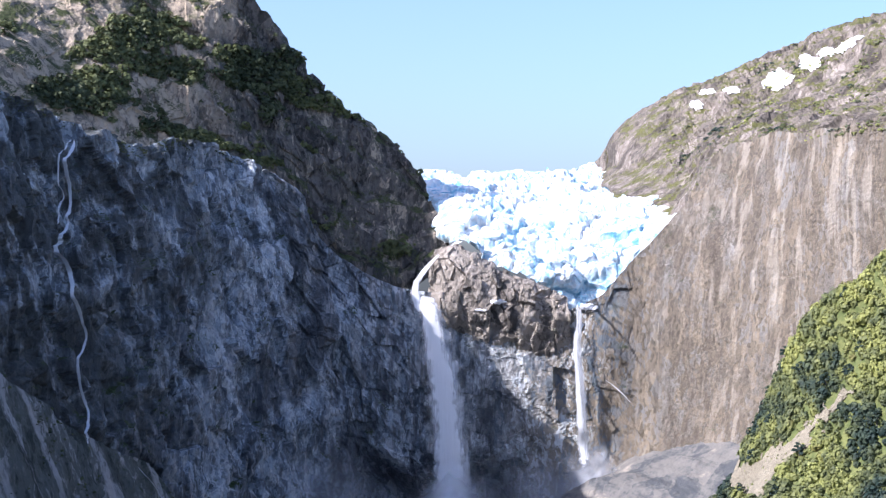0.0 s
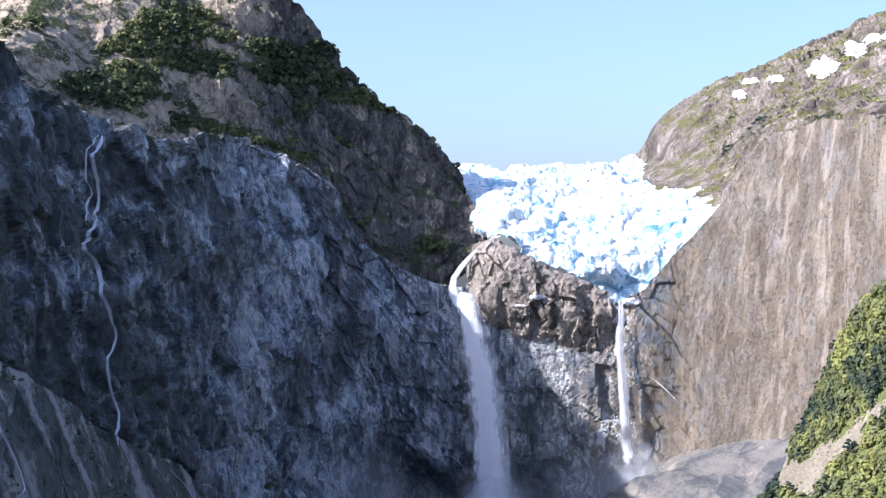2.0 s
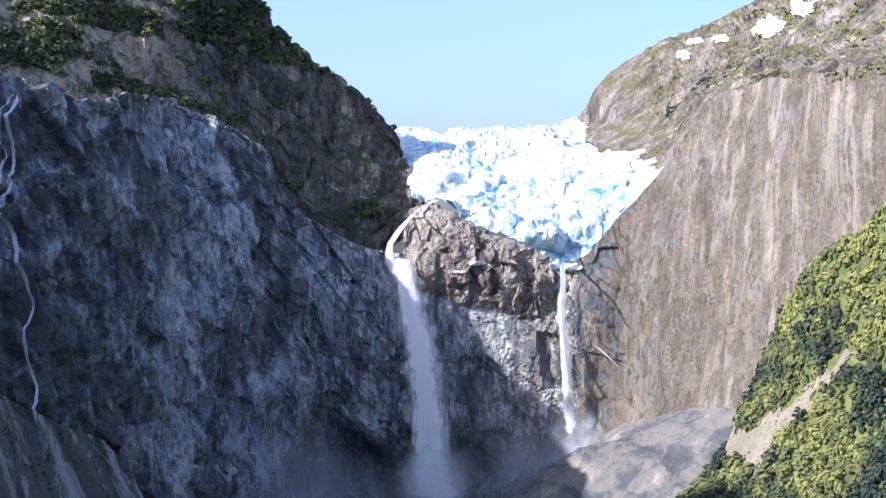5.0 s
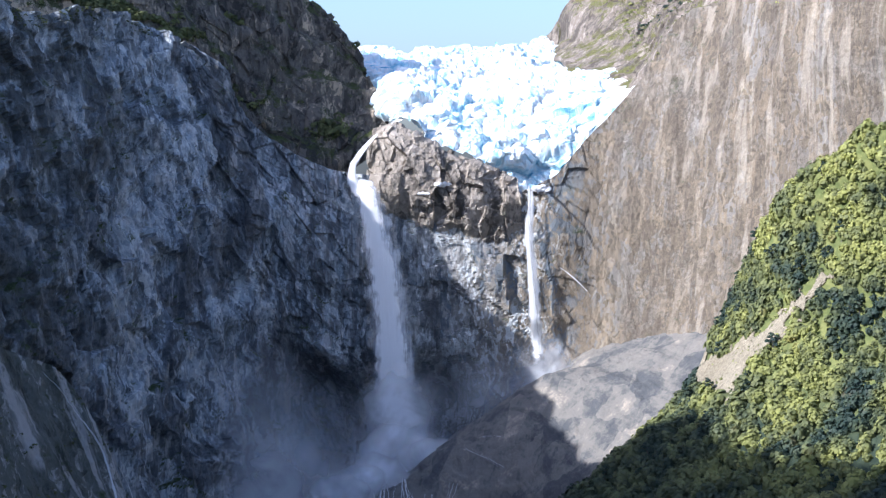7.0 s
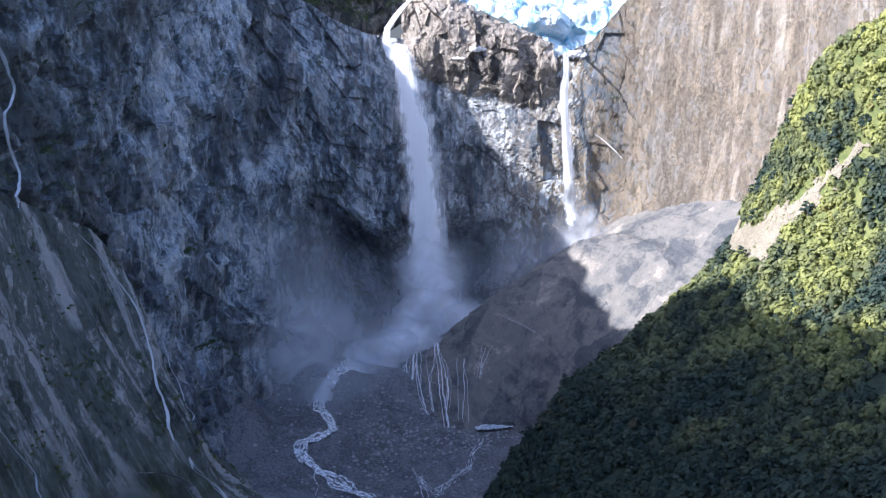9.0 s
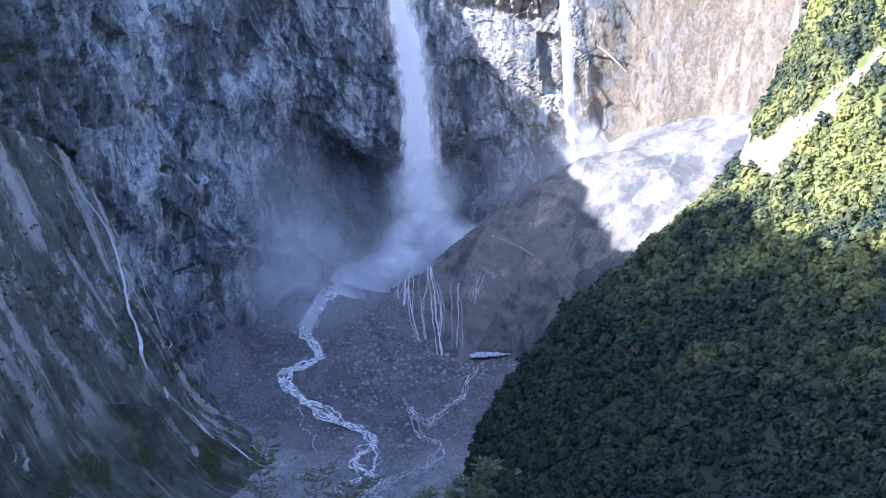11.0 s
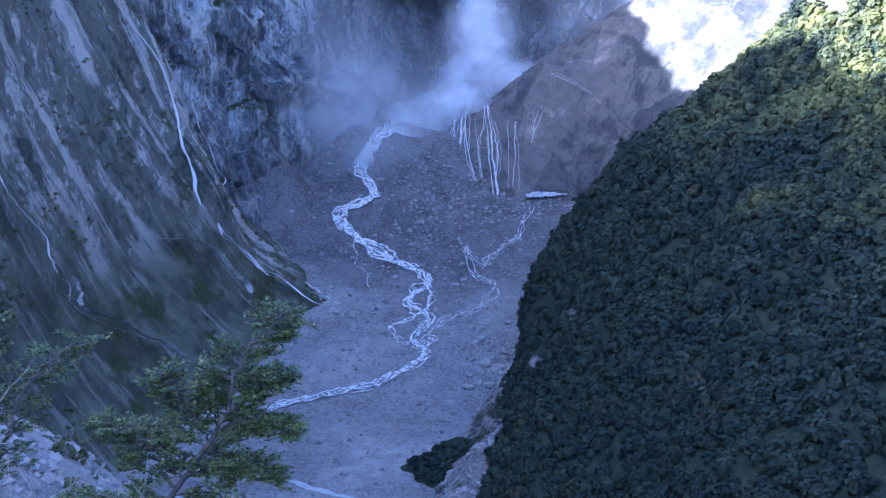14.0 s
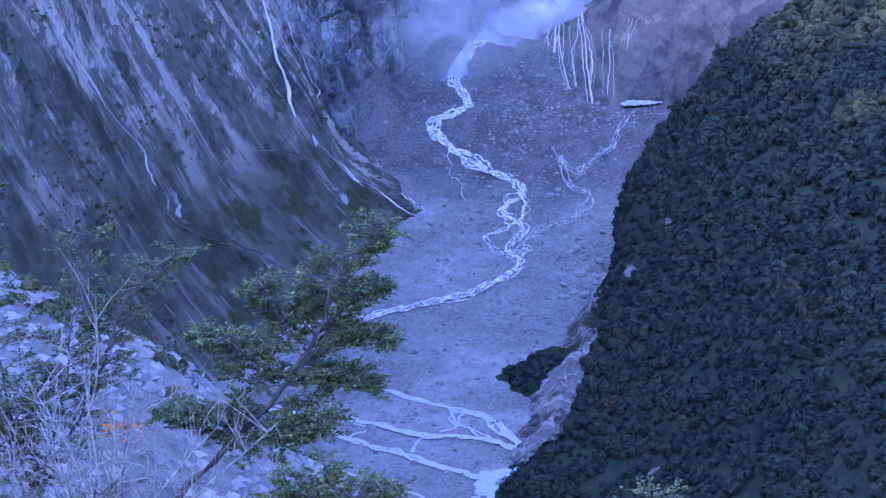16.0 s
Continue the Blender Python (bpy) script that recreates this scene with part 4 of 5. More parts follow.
mist = tagged(new("spray_cloud"), "pale bluish spray drifting from the waterfall's foot", "spray", kind="stuff")
for k, (x, y, z, rx, ry, rz, a) in enumerate([
        (-44, 1026, 114, 40, 9, 36, 1.0), (-52, 1018, 107, 44, 9, 30, 0.95), (-64, 1010, 101, 42, 9, 27, 0.95), (-76, 1002, 94, 40, 8, 25, 0.9), (-90, 994, 86, 36, 8, 21, 0.8),
        (-22, 1022, 114, 46, 8, 26, 0.5), (-100, 1000, 120, 70, 8, 72, 0.34), (-42, 1028, 150, 38, 7, 60, 0.6), (10, 1034, 150, 80, 7, 52, 0.34), (-112, 962, 100, 74, 8, 60, 0.30),
        (-130, 980, 140, 60, 8, 80, 0.22), (56, 1038, 168, 32, 5, 34, 0.5)]):
    spray_puff(x, y, z, rx, ry, rz, a, 200 + 3 * k, mist)

# ---------------------------------------------------------------- river, braids, snow


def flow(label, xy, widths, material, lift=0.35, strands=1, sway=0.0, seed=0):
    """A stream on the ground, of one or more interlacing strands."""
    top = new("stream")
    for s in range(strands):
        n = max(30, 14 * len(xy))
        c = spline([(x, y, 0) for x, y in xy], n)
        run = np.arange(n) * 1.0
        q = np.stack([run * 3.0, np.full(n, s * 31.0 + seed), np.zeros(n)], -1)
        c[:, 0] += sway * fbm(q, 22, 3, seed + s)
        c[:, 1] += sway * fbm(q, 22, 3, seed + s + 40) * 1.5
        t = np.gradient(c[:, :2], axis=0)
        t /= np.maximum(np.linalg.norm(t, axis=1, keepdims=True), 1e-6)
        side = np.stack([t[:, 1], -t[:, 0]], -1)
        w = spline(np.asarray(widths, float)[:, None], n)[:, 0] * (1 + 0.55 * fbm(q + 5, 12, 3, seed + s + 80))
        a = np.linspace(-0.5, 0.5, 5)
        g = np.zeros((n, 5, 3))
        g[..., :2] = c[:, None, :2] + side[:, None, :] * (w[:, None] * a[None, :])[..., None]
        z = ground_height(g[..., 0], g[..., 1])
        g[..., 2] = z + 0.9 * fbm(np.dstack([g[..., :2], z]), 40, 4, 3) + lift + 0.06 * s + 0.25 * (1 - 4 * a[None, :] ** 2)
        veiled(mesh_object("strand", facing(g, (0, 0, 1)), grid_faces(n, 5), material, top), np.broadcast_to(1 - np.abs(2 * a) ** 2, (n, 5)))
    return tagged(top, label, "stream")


RIVER = [(-92, 992), (-98, 984), (-107, 968), (-108, 958), (-100, 936), (-118, 914), (-104, 898), (-82, 881), (-63, 867), (-71, 842), (-58, 826), (-65, 804), (-58, 785), (-74, 757), (-99, 741), (-127, 725), (-157, 712), (-185, 680)]
flow("white foaming main river winding over gravel", RIVER, [2.3, 2.8, 2.8, 2.8, 2.9, 3.2, 3.0, 2.6, 2.0, 1.8, 1.7, 1.7, 1.8, 1.8, 1.8, 2.0, 3.0, 4.0], RAPIDS, 0.5, 7, 6.0, 1)
flow("white interlaced side channel of the river", [(-63, 867), (-58, 843), (-73, 822), (-79, 813), (-66, 796), (-54, 804), (-60, 788)], [1.2, 1.3, 1.4, 1.2, 1.2, 1.2, 1.2], RAPIDS, 0.5, 3, 5.0, 7)
flow("thin white brook between boulders", [(-6, 938), (-14, 906), (-23, 896), (-32, 883), (-44, 896), (-36, 870), (-25, 858), (-36, 838), (-51, 823), (-59, 808)], [0.7, 0.7, 0.6, 0.7, 0.5, 0.8, 0.8, 0.7, 0.6, 0.6], RAPIDS, 0.5, 4, 6.5, 13)
flow("thin broken brook on the talus", [(-104, 900), (-104, 880), (-96, 868), (-92, 850)], [0.8, 1.0, 0.9, 0.5], RAPIDS, 0.5, 1, 4.0, 19)
flow("pale milky braid on the gravel flat", [(-150, 655), (-125, 650), (-99, 640), (-75, 627), (-60, 620), (-50, 601), (-37, 582)], [2, 2.3, 2.3, 2.6, 2.6, 2.6, 3.5], MELT, 0.3, 2, 3.5, 23)
flow("pale milky braid on the gravel flat", [(-150, 622), (-129, 616), (-109, 610), (-86, 600), (-70, 598), (-53, 593), (-37, 582), (-45, 570), (-53, 562), (-53, 540), (-62, 526), (-55, 515), (-48, 505), (-52, 490)], [2, 2.5, 3, 3, 3, 3.5, 4, 6, 9, 11, 12, 9, 8, 8], MELT, 0.34, 2, 3.0, 29)
flow("pale milky braid on the gravel flat", [(-155, 618), (-133, 614), (-115, 593), (-95, 584), (-76, 573), (-53, 562)], [2, 2.3, 2.6, 2.6, 2.6, 3.5], MELT, 0.38, 2, 3.5, 31)
flow("thin milky cross channel on the gravel flat", [(-86, 582), (-82, 598), (-71, 607), (-70, 626)], [2, 1.6, 1.6, 1.4], MELT, 0.32, 1, 2.0, 37)
flow("thin milky cross channel on the gravel flat", [(-75, 627), (-72, 612), (-62, 603), (-53, 593)], [1.4, 1.5, 1.4, 1.4], MELT, 0.32, 2, 3.0, 57)
flow("thin milky cross channel on the gravel flat", [(-60, 620), (-56, 608), (-47, 596), (-42, 588)], [1.3, 1.5, 1.5, 1.8], MELT, 0.32, 2, 3.0, 61)
flow("thin milky cross channel on the gravel flat", [(-115, 612), (-108, 603), (-112, 594), (-104, 588)], [1.6, 1.6, 1.6, 1.6], MELT, 0.32, 1, 2.0, 67)
flow("pale milky braid on the gravel flat", [(-150, 560), (-135, 556), (-115, 567), (-95, 554), (-77, 546), (-62, 528)], [1.6, 1.6, 1.8, 1.8, 2, 3], MELT, 0.32, 1, 2.0, 41)
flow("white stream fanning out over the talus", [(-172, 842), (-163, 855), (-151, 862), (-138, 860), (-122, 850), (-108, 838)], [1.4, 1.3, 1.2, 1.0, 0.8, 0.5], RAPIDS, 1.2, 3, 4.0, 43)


def snow_patch(label, at, size, grid, seed, lift=0.8):
    """Old snow lying on the mountain: the mountain's own shape inside an uneven outline, raised by its thickness."""
    local = grid - np.array(at, float)
    r = np.sqrt((local[..., 0] / size[0]) ** 2 + (local[..., 2] / size[1]) ** 2 + (local[..., 1] / 40.0) ** 2)
    r = r + 0.4 * fbm(grid, max(size[0], 8) * 0.9, 4, seed)
    keep = r < 1
    f = grid_faces(*grid.shape[:2])
    f = f[keep.reshape(-1)[f].all(axis=1)]
    if not len(f):
        return None
    mark = np.arange(grid.shape[0] * grid.shape[1])
    for _ in range(200):                       # keep the largest piece
        low = mark[f].min(axis=1)
        before = mark.copy()
        np.minimum.at(mark, f.ravel(), np.repeat(low, 4))
        if (mark == before).all():
            break
    names, count = np.unique(mark[f[:, 0]], return_counts=True)
    f = f[mark[f[:, 0]] == names[count.argmax()]]
    used, inv = np.unique(f, return_inverse=True)
    v = (grid + normals(grid) * (lift + 1.5 * np.clip(1 - r, 0, 0.6))[..., None]).reshape(-1, 3)[used]
    return tagged(mesh_object("snow_patch", v, inv.reshape(f.shape), SNOW), label, "snow", group="snow patches")


for k, (x, y, z, sx, sz) in enumerate([(233, 1285, 489, 12, 15), (259, 1270, 502, 9, 12), (276, 1265, 509, 11, 9), (292, 1260, 514, 9, 8), (199, 1315, 482, 7, 5), (183, 1365, 486, 8, 5), (172, 1360, 472, 6, 5)]):
    snow_patch("white patch of old snow on the rocky ridge", (x, y, z), (sx, sz), RIGHT, 300 + k)
for k, (x, y, z, sx, sz) in enumerate([(-10, 1054, 295, 7, 2.0), (-23, 1050, 289, 5, 1.6), (32, 1063, 298, 4, 1.8)]):
    snow_patch("thin streak of snow on the rock knob", (x, y, z), (sx, sz), KNOB, 320 + k, 0.5)
snow_patch("thin streak of snow below the ice tongue", (57, 1061, 292), (8, 3), CIRQUE, 331, 0.8)
flow("dirty bluish avalanche snow at the apron's foot", [(-10, 950), (-2, 953), (6, 955), (14, 954)], [3, 8, 9, 3], DIRTY_SNOW, 2.2, 1, 0.0, 47)

# ---------------------------------------------------------------- forest


def spread(grid, n, chance, seed, rows=(0.0, 1.0)):
    """n random places on a grid by area, thinned by chance(points, upward); gives the points and normals."""
    rng = np.random.default_rng(seed)
    lo, hi = int(rows[0] * (grid.shape[0] - 2)), int(rows[1] * (grid.shape[0] - 2))
    a, b, c = grid[lo:hi, :-1], grid[lo:hi, 1:], grid[lo + 1:hi + 1, :-1]
    area = np.linalg.norm(np.cross(b - a, c - a), axis=-1)
    pick = rng.choice(area.size, n, p=(area / area.sum()).ravel())
    i, j = np.unravel_index(pick, area.shape)
    u, v = rng.random((2, n, 1))
    p = a[i, j] + u * (b - a)[i, j] + v * (c - a)[i, j]
    nn = normals(grid)[lo:hi, :-1][i, j]
    keep = rng.random(n) < chance(p, nn[:, 2])
    return p[keep], nn[keep]


def crowns(p, r, tall, seed, leaves=22, size=0.42, lie=None, dome=False):
    """Tree crowns at p: many leafy tufts, over a rough inner dome where asked. Gives vertices, quads and each vertex's tree."""
    rng = np.random.default_rng(seed)
    n = len(p)
    ang = rng.random((n, leaves)) * 2 * np.pi
    up = rng.random((n, leaves)) * 1.15 - 0.15
    flat = np.sqrt(np.clip(1 - up ** 2, 0, 1))
    way = np.stack([np.cos(ang) * flat, np.sin(ang) * flat, up], -1)
    lump = 0.86 + 0.24 * rng.random((n, leaves))
    form = np.stack([np.ones(n), np.ones(n), tall], -1)[:, None, :]
    c = p[:, None, :] + way * (r[:, None] * lump)[..., None] * form
    c[..., 2] += (r * tall * 0.45)[:, None]
    face = way + rng.normal(0, 0.38, way.shape) + np.array((-0.1, 0, 0.25))
    if lie is not None:
        face = 0.9 * face + 0.15 * lie[:, None, :]
    face /= np.linalg.norm(face, axis=-1, keepdims=True)
    ref = rng.normal(0, 1, way.shape)
    e1 = np.cross(face, ref)
    e1 /= np.linalg.norm(e1, axis=-1, keepdims=True)
    e2 = np.cross(face, e1)
    s = (r[:, None] * size * (0.7 + 0.6 * rng.random((n, leaves))))[..., None]
    quad = np.stack([c - e1 * s - e2 * s * 0.7, c + e1 * s * 0.8 - e2 * s, c + e1 * s + e2 * s * 0.8, c - e1 * s * 0.7 + e2 * s], 2)
    verts, owner = quad.reshape(-1, 3), np.repeat(np.arange(n), leaves * 4)
    faces = np.arange(len(verts)).reshape(-1, 4)
    if dome:
        turn, lift = np.arange(8) * math.pi / 4, np.radians([-45, 5, 42, 78])
        unit = np.array([[(math.cos(a) * math.cos(b), math.sin(a) * math.cos(b), math.sin(b)) for a in turn] for b in lift]).reshape(1, 32, 3)
        v = unit * (r[:, None] * (0.60 + 0.32 * rng.random((n, 32))))[..., None] * form + p[:, None, :]
        v[..., 2] += (r * tall * 0.45)[:, None]
        ring = np.array([(8 * k + a, 8 * k + (a + 1) % 8, 8 * k + 8 + (a + 1) % 8, 8 * k + 8 + a) for k in range(3) for a in range(8)])
        faces = np.concatenate([faces, (ring[None] + len(verts) + 32 * np.arange(n)[:, None, None]).reshape(-1, 4)])
        verts, owner = np.concatenate([verts, v.reshape(-1, 3)]), np.concatenate([owner, np.repeat(np.arange(n), 32)])
    return verts, faces, owner


def leafy(name, p, r, tall, seed, leaves, size, material, parent=None, lie=None, dome=False):
    """Crowns as one mesh, each with a tone of its own."""
    verts, faces, owner = crowns(p, r, tall, seed, leaves, size, lie, dome)
    ob = mesh_object(name, verts, faces, material, parent, even=dome)
    tone = np.random.default_rng(seed + 1).random(len(p))[owner]
    ob.data.attributes.new("tone", "FLOAT", "POINT").data.foreach_set("value", tone.astype(np.float32))
    return ob


def near_line(p, a, b):
    """How far p is, seen across and in height, from the line a-b (x, z)."""
    q, a, b = p[:, (0, 2)], np.array(a, float), np.array(b, float)
    t = np.clip(((q - a) @ (b - a)) / ((b - a) @ (b - a)), 0, 1)
    return np.linalg.norm(q - a - t[:, None] * (b - a), axis=1)


def cliff_side(p):
    """Below 1 on the bare cliff at the forest's foot."""
    edge = np.interp(p[:, 1], [572, 590, 626, 682, 715, 730], [-40, -27, -20, -15, -14, -30]) + 5 * fbm(p, 14, 3, 14)
    return np.where((p[:, 1] > 572) & (p[:, 1] < 730), 1 + (p[:, 0] - edge) / 10.0, 9.0)


OUTCROPS = [((51, 443, 42), 7.5), ((11, 720, 61), 4.5), ((7, 539, 28), 4.5), ((-2, 700, 44), 3.5)]


def forest_chance(p, up):
    d = near_line(p, (141, 185), (193, 249))
    open_ground = (d < np.interp(p[:, 2], [180, 200, 250], [6.5, 4.5, 2]) + 3 * fbm(p, 9, 3, 7)) & (p[:, 1] > 780)
    bare = smooth(0.55, 0.75, fbm(p, 30, 3, 8) * 0.5 + 0.5) * (p[:, 2] < 110)
    rocky = cliff_side(p) < 0.9
    outcrop = np.min([np.linalg.norm(p - np.array(o), axis=1) / k for o, k in OUTCROPS], axis=0) < 1.3
    return np.where(open_ground | rocky | outcrop, 0.0, 1 - 0.55 * bare)


pts, lie = spread(HILL, 22000, lambda p, up: forest_chance(p, up) * np.interp(p[:, 2], [0, 90, 220], [1.0, 0.6, 0.55]), 5, (0.2, 0.88))
rng = np.random.default_rng(9)
grow = np.interp(pts[:, 2], [0, 120, 200, 330], [1.5, 2.9, 3.0, 2.9]) * (0.6 + 0.8 * rng.random(len(pts)) ** 1.5) * (1 + 0.35 * fbm(pts, 35, 3, 19))
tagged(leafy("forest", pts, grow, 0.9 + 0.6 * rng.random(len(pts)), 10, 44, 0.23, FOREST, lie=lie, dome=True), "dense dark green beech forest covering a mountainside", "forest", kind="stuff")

# the forest's tallest trees, one by one


def forest_tree(seed, height, wide):
    rng = np.random.default_rng(seed)
    top = new("beech_tree")
    bm = bmesh.new()
    rings = [(0.0, 0.035), (0.35, 0.028), (0.7, 0.016), (1.0, 0.005)]
    lean = rng.normal(0, 0.04, 2) * height
    loops = [[bm.verts.new((lean[0] * h * h + k * height * math.cos(a), lean[1] * h * h + k * height * math.sin(a), h * height * 0.92)) for a in np.arange(6) * math.pi / 3] for h, k in rings]
    for a, b in zip(loops, loops[1:]):
        for i in range(6):
            bm.faces.new((a[i], a[(i + 1) % 6], b[(i + 1) % 6], b[i]))
    for i in range(7):
        h = 0.4 + 0.07 * i
        a = i * 2.4
        base = Vector((lean[0] * h * h, lean[1] * h * h, h * height * 0.92))
        tip = base + Vector((math.cos(a), math.sin(a), 0.5)) * wide * 0.8 * (1 - 0.4 * h)
        o = Vector((0, 0, 0.012 * height))
        q = [bm.verts.new(w) for w in (base - o, base + o, tip)]
        bm.faces.new(q)
    part("trunk", bm, BARK, top)
    c = []
    for i in range(9):
        h = 0.38 + 0.6 * i / 8
        k = wide * (0.95 - 0.75 * abs(h - 0.5)) * (0.35 + 0.5 * rng.random())
        a = rng.random() * 6.28
        c.append((k * math.cos(a), k * math.sin(a), h * height, wide * (0.55 - 0.28 * h)))
    c = np.array(c)
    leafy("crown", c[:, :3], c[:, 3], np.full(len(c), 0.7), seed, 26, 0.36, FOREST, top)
    return tagged(top, "tall beech tree with a ragged dark green crown", "tree", "forest trees")


spots, _ = spread(HILL, 420, lambda p, up: forest_chance(p, up) * (p[:, 2] > 60) * (0.35 + 0.65 * smooth(12, 3, near_line(p, (168, 225), (205, 275)))), 12, (0.24, 0.75))
spots = spots[:170]
kinds = [forest_tree(21, 9, 3.4), forest_tree(22, 11, 3.6), forest_tree(23, 8, 3.0), forest_tree(24, 10, 4.2)]
for k, p in enumerate(spots):
    m = pose(p[0], p[1], p[2] - 1.0, 0, 0, (k * 137) % 360)
    if k < 4:
        kinds[k].matrix_basis = m
    else:
        copy_thing(kinds[k % 4], m)


def finer(grid, k):
    """The grid with k times as many rows and columns."""
    for axis in (0, 1):
        m = grid.shape[axis]
        u = np.linspace(0, m - 1, (m - 1) * k + 1)
        i = np.minimum(u.astype(int), m - 2)
        f = (u - i).reshape((-1, 1, 1) if axis == 0 else (1, -1, 1))
        grid = np.take(grid, i, axis) * (1 - f) + np.take(grid, i + 1, axis) * f
    return grid


def draped(name, label, category, grid, inside, material, lift, relief, seed, stuff="structure"):
    """A patch of the slope's own shape where inside(points) < 1, raised a little and ribbed."""
    near = np.argwhere(inside(grid.reshape(-1, 3)).reshape(grid.shape[:2]) < 1.6)
    (r0, c0), (r1, c1) = np.maximum(near.min(0) - 2, 0), near.max(0) + 3
    grid = finer(grid[r0:r1, c0:c1], 5)
    deep = inside(grid.reshape(-1, 3))
    f = grid_faces(*grid.shape[:2])
    f = f[(deep < 1)[f].all(axis=1)]
    used, inv = np.unique(f, return_inverse=True)
    n = normals(grid)
    d = lift * smooth(1.0, 0.8, deep).reshape(grid.shape[:2]) + relief * (fbm(grid, 9, 5, seed, ridged=True, stretch=(1, 1, 3.0)) + 0.6 * (blocks(grid * np.array((1, 1, 0.4)), 4.5, seed)[1] - 0.5))
    v = (grid + n * d[..., None]).reshape(-1, 3)[used]
    ob = mesh_object(name, v, inv.reshape(f.shape), material, even=False)
    for key, axis in (("along", 1), ("down", 2)):
        ob.data.attributes.new(key, "FLOAT", "POINT").data.foreach_set("value", np.ascontiguousarray(v[:, axis], dtype=np.float32))
    return tagged(ob, label, category, kind=stuff)


draped("landslip_scar", "pale sandy landslip scar in the sunlit forest", "scar", HILL,
       lambda p: np.where(p[:, 1] > 780, (near_line(p, (140, 184), (193, 249)) + 6 * fbm(p, 9, 5, 6)) / np.interp(p[:, 2], [180, 190, 245], [7.0, 4.6, 2.0]), 9), SAND, 0.6, 0.7, 401)
draped("cliff_foot", "pale weathered rock cliff at the forest's foot", "cliff", HILL, cliff_side, CLIFF_ROCK, 1.6, 2.4, 402)
for k, (spot, reach) in enumerate(OUTCROPS):
    draped("rock_outcrop", "pale bare rock outcrop among the trees", "rock", HILL,
           lambda p: np.linalg.norm((p - np.array(spot)) * np.array((1, 0.8, 1)), axis=1) / (reach + 4 * fbm(p, 6, 3, 15)), CLIFF_ROCK, 1.2, 1.6, 403 + k)

pts, _ = spread(HILL, 9000, lambda p, up: (p[:, 1] > 780) * np.maximum(smooth(9, 4, near_line(p, (140, 184), (193, 249))) * smooth(0.05, 0.35, fbm(p, 7, 3, 77)), smooth(3.5, 5.0, near_line(p, (140, 184), (193, 249))) * smooth(11, 8, near_line(p, (140, 184), (193, 249)))), 78, (0.2, 0.6))
tagged(leafy("scrub", pts, 0.5 + 0.8 * rng.random(len(pts)), np.full(len(pts), 0.6), 79, 14, 0.34, FOREST), "light green scrub on the landslip scar", "bushes", kind="stuff")

# bushes on the mountain's ledges and on the weedy slope
LEDGES = [((-271, 490), 30, 15), ((-252, 464), 25, 11), ((-209, 479), 14, 7), ((-200, 460), 24, 10), ((-173, 460), 15, 10), ((-152, 448), 18, 7), ((-293, 439), 23, 17), ((-250, 416), 14, 4), ((-228, 411), 13, 5), ((-190, 396), 11, 4), ((-187, 439), 7, 13), ((-131, 440), 14, 3), ((-210, 404), 18, 2), ((-93, 332), 15, 7), ((-154, 493), 4, 4), ((-182, 479), 13, 9), ((-290, 473), 19, 12)]


def ledge_chance(p, up):
    on = np.zeros(len(p))
    for (x, z), a, b in LEDGES:
        on = np.maximum(on, smooth(1.25, 0.7, np.hypot((p[:, 0] - x) / a, (p[:, 2] - z) / b) + 0.5 * fbm(p, 18, 3, 17)))
    return np.clip(on + 0.10 * smooth(0.3, 0.6, up) * smooth(-0.1, 0.3, fbm(p, 45, 3, 16)), 0, 1)


pts, _ = spread(PEAK, 26000, ledge_chance, 31, (0.02, 0.81))
grow = 1.5 + 2.4 * rng.random(len(pts)) ** 2
tagged(leafy("bushes", pts, grow, 0.7 + 0.4 * rng.random(len(pts)), 32, 28, 0.30, BUSHES), "dark green scrub on the mountain's ledges", "bushes", kind="stuff")
pts, _ = spread(LEFT_SLOPE, 5200, lambda p, up: smooth(-0.1, 0.35, fbm(p, 45, 4, 35)) * (p[:, 1] > 520), 33)
tagged(leafy("scrub", pts, 0.5 + 0.9 * rng.random(len(pts)), np.full(len(pts), 0.6), 34, 12, 0.42, BUSHES), "low dark scrub on the weedy slope", "bushes", kind="stuff")
pts, _ = spread(RIGHT, 9000, lambda p, up: np.clip(smooth(0.0, 0.3, fbm(p, 50, 4, 37)) * smooth(0.3, 0.6, up) * smooth(480, 430, p[:, 2]) * (p[:, 0] > 140)
                + smooth(0.05, 0.25, fbm(p, 70, 3, 39)) * (p[:, 0] > 225) * smooth(470, 490, p[:, 2]) * smooth(520, 505, p[:, 2]), 0, 1), 36, (0.01, 0.62))
tagged(leafy("bushes", pts, 0.9 + 1.6 * rng.random(len(pts)) ** 2, np.full(len(pts), 0.6), 37, 18, 0.32, FOREST), "olive green scrub on the sunlit rock shoulder", "bushes", kind="stuff")

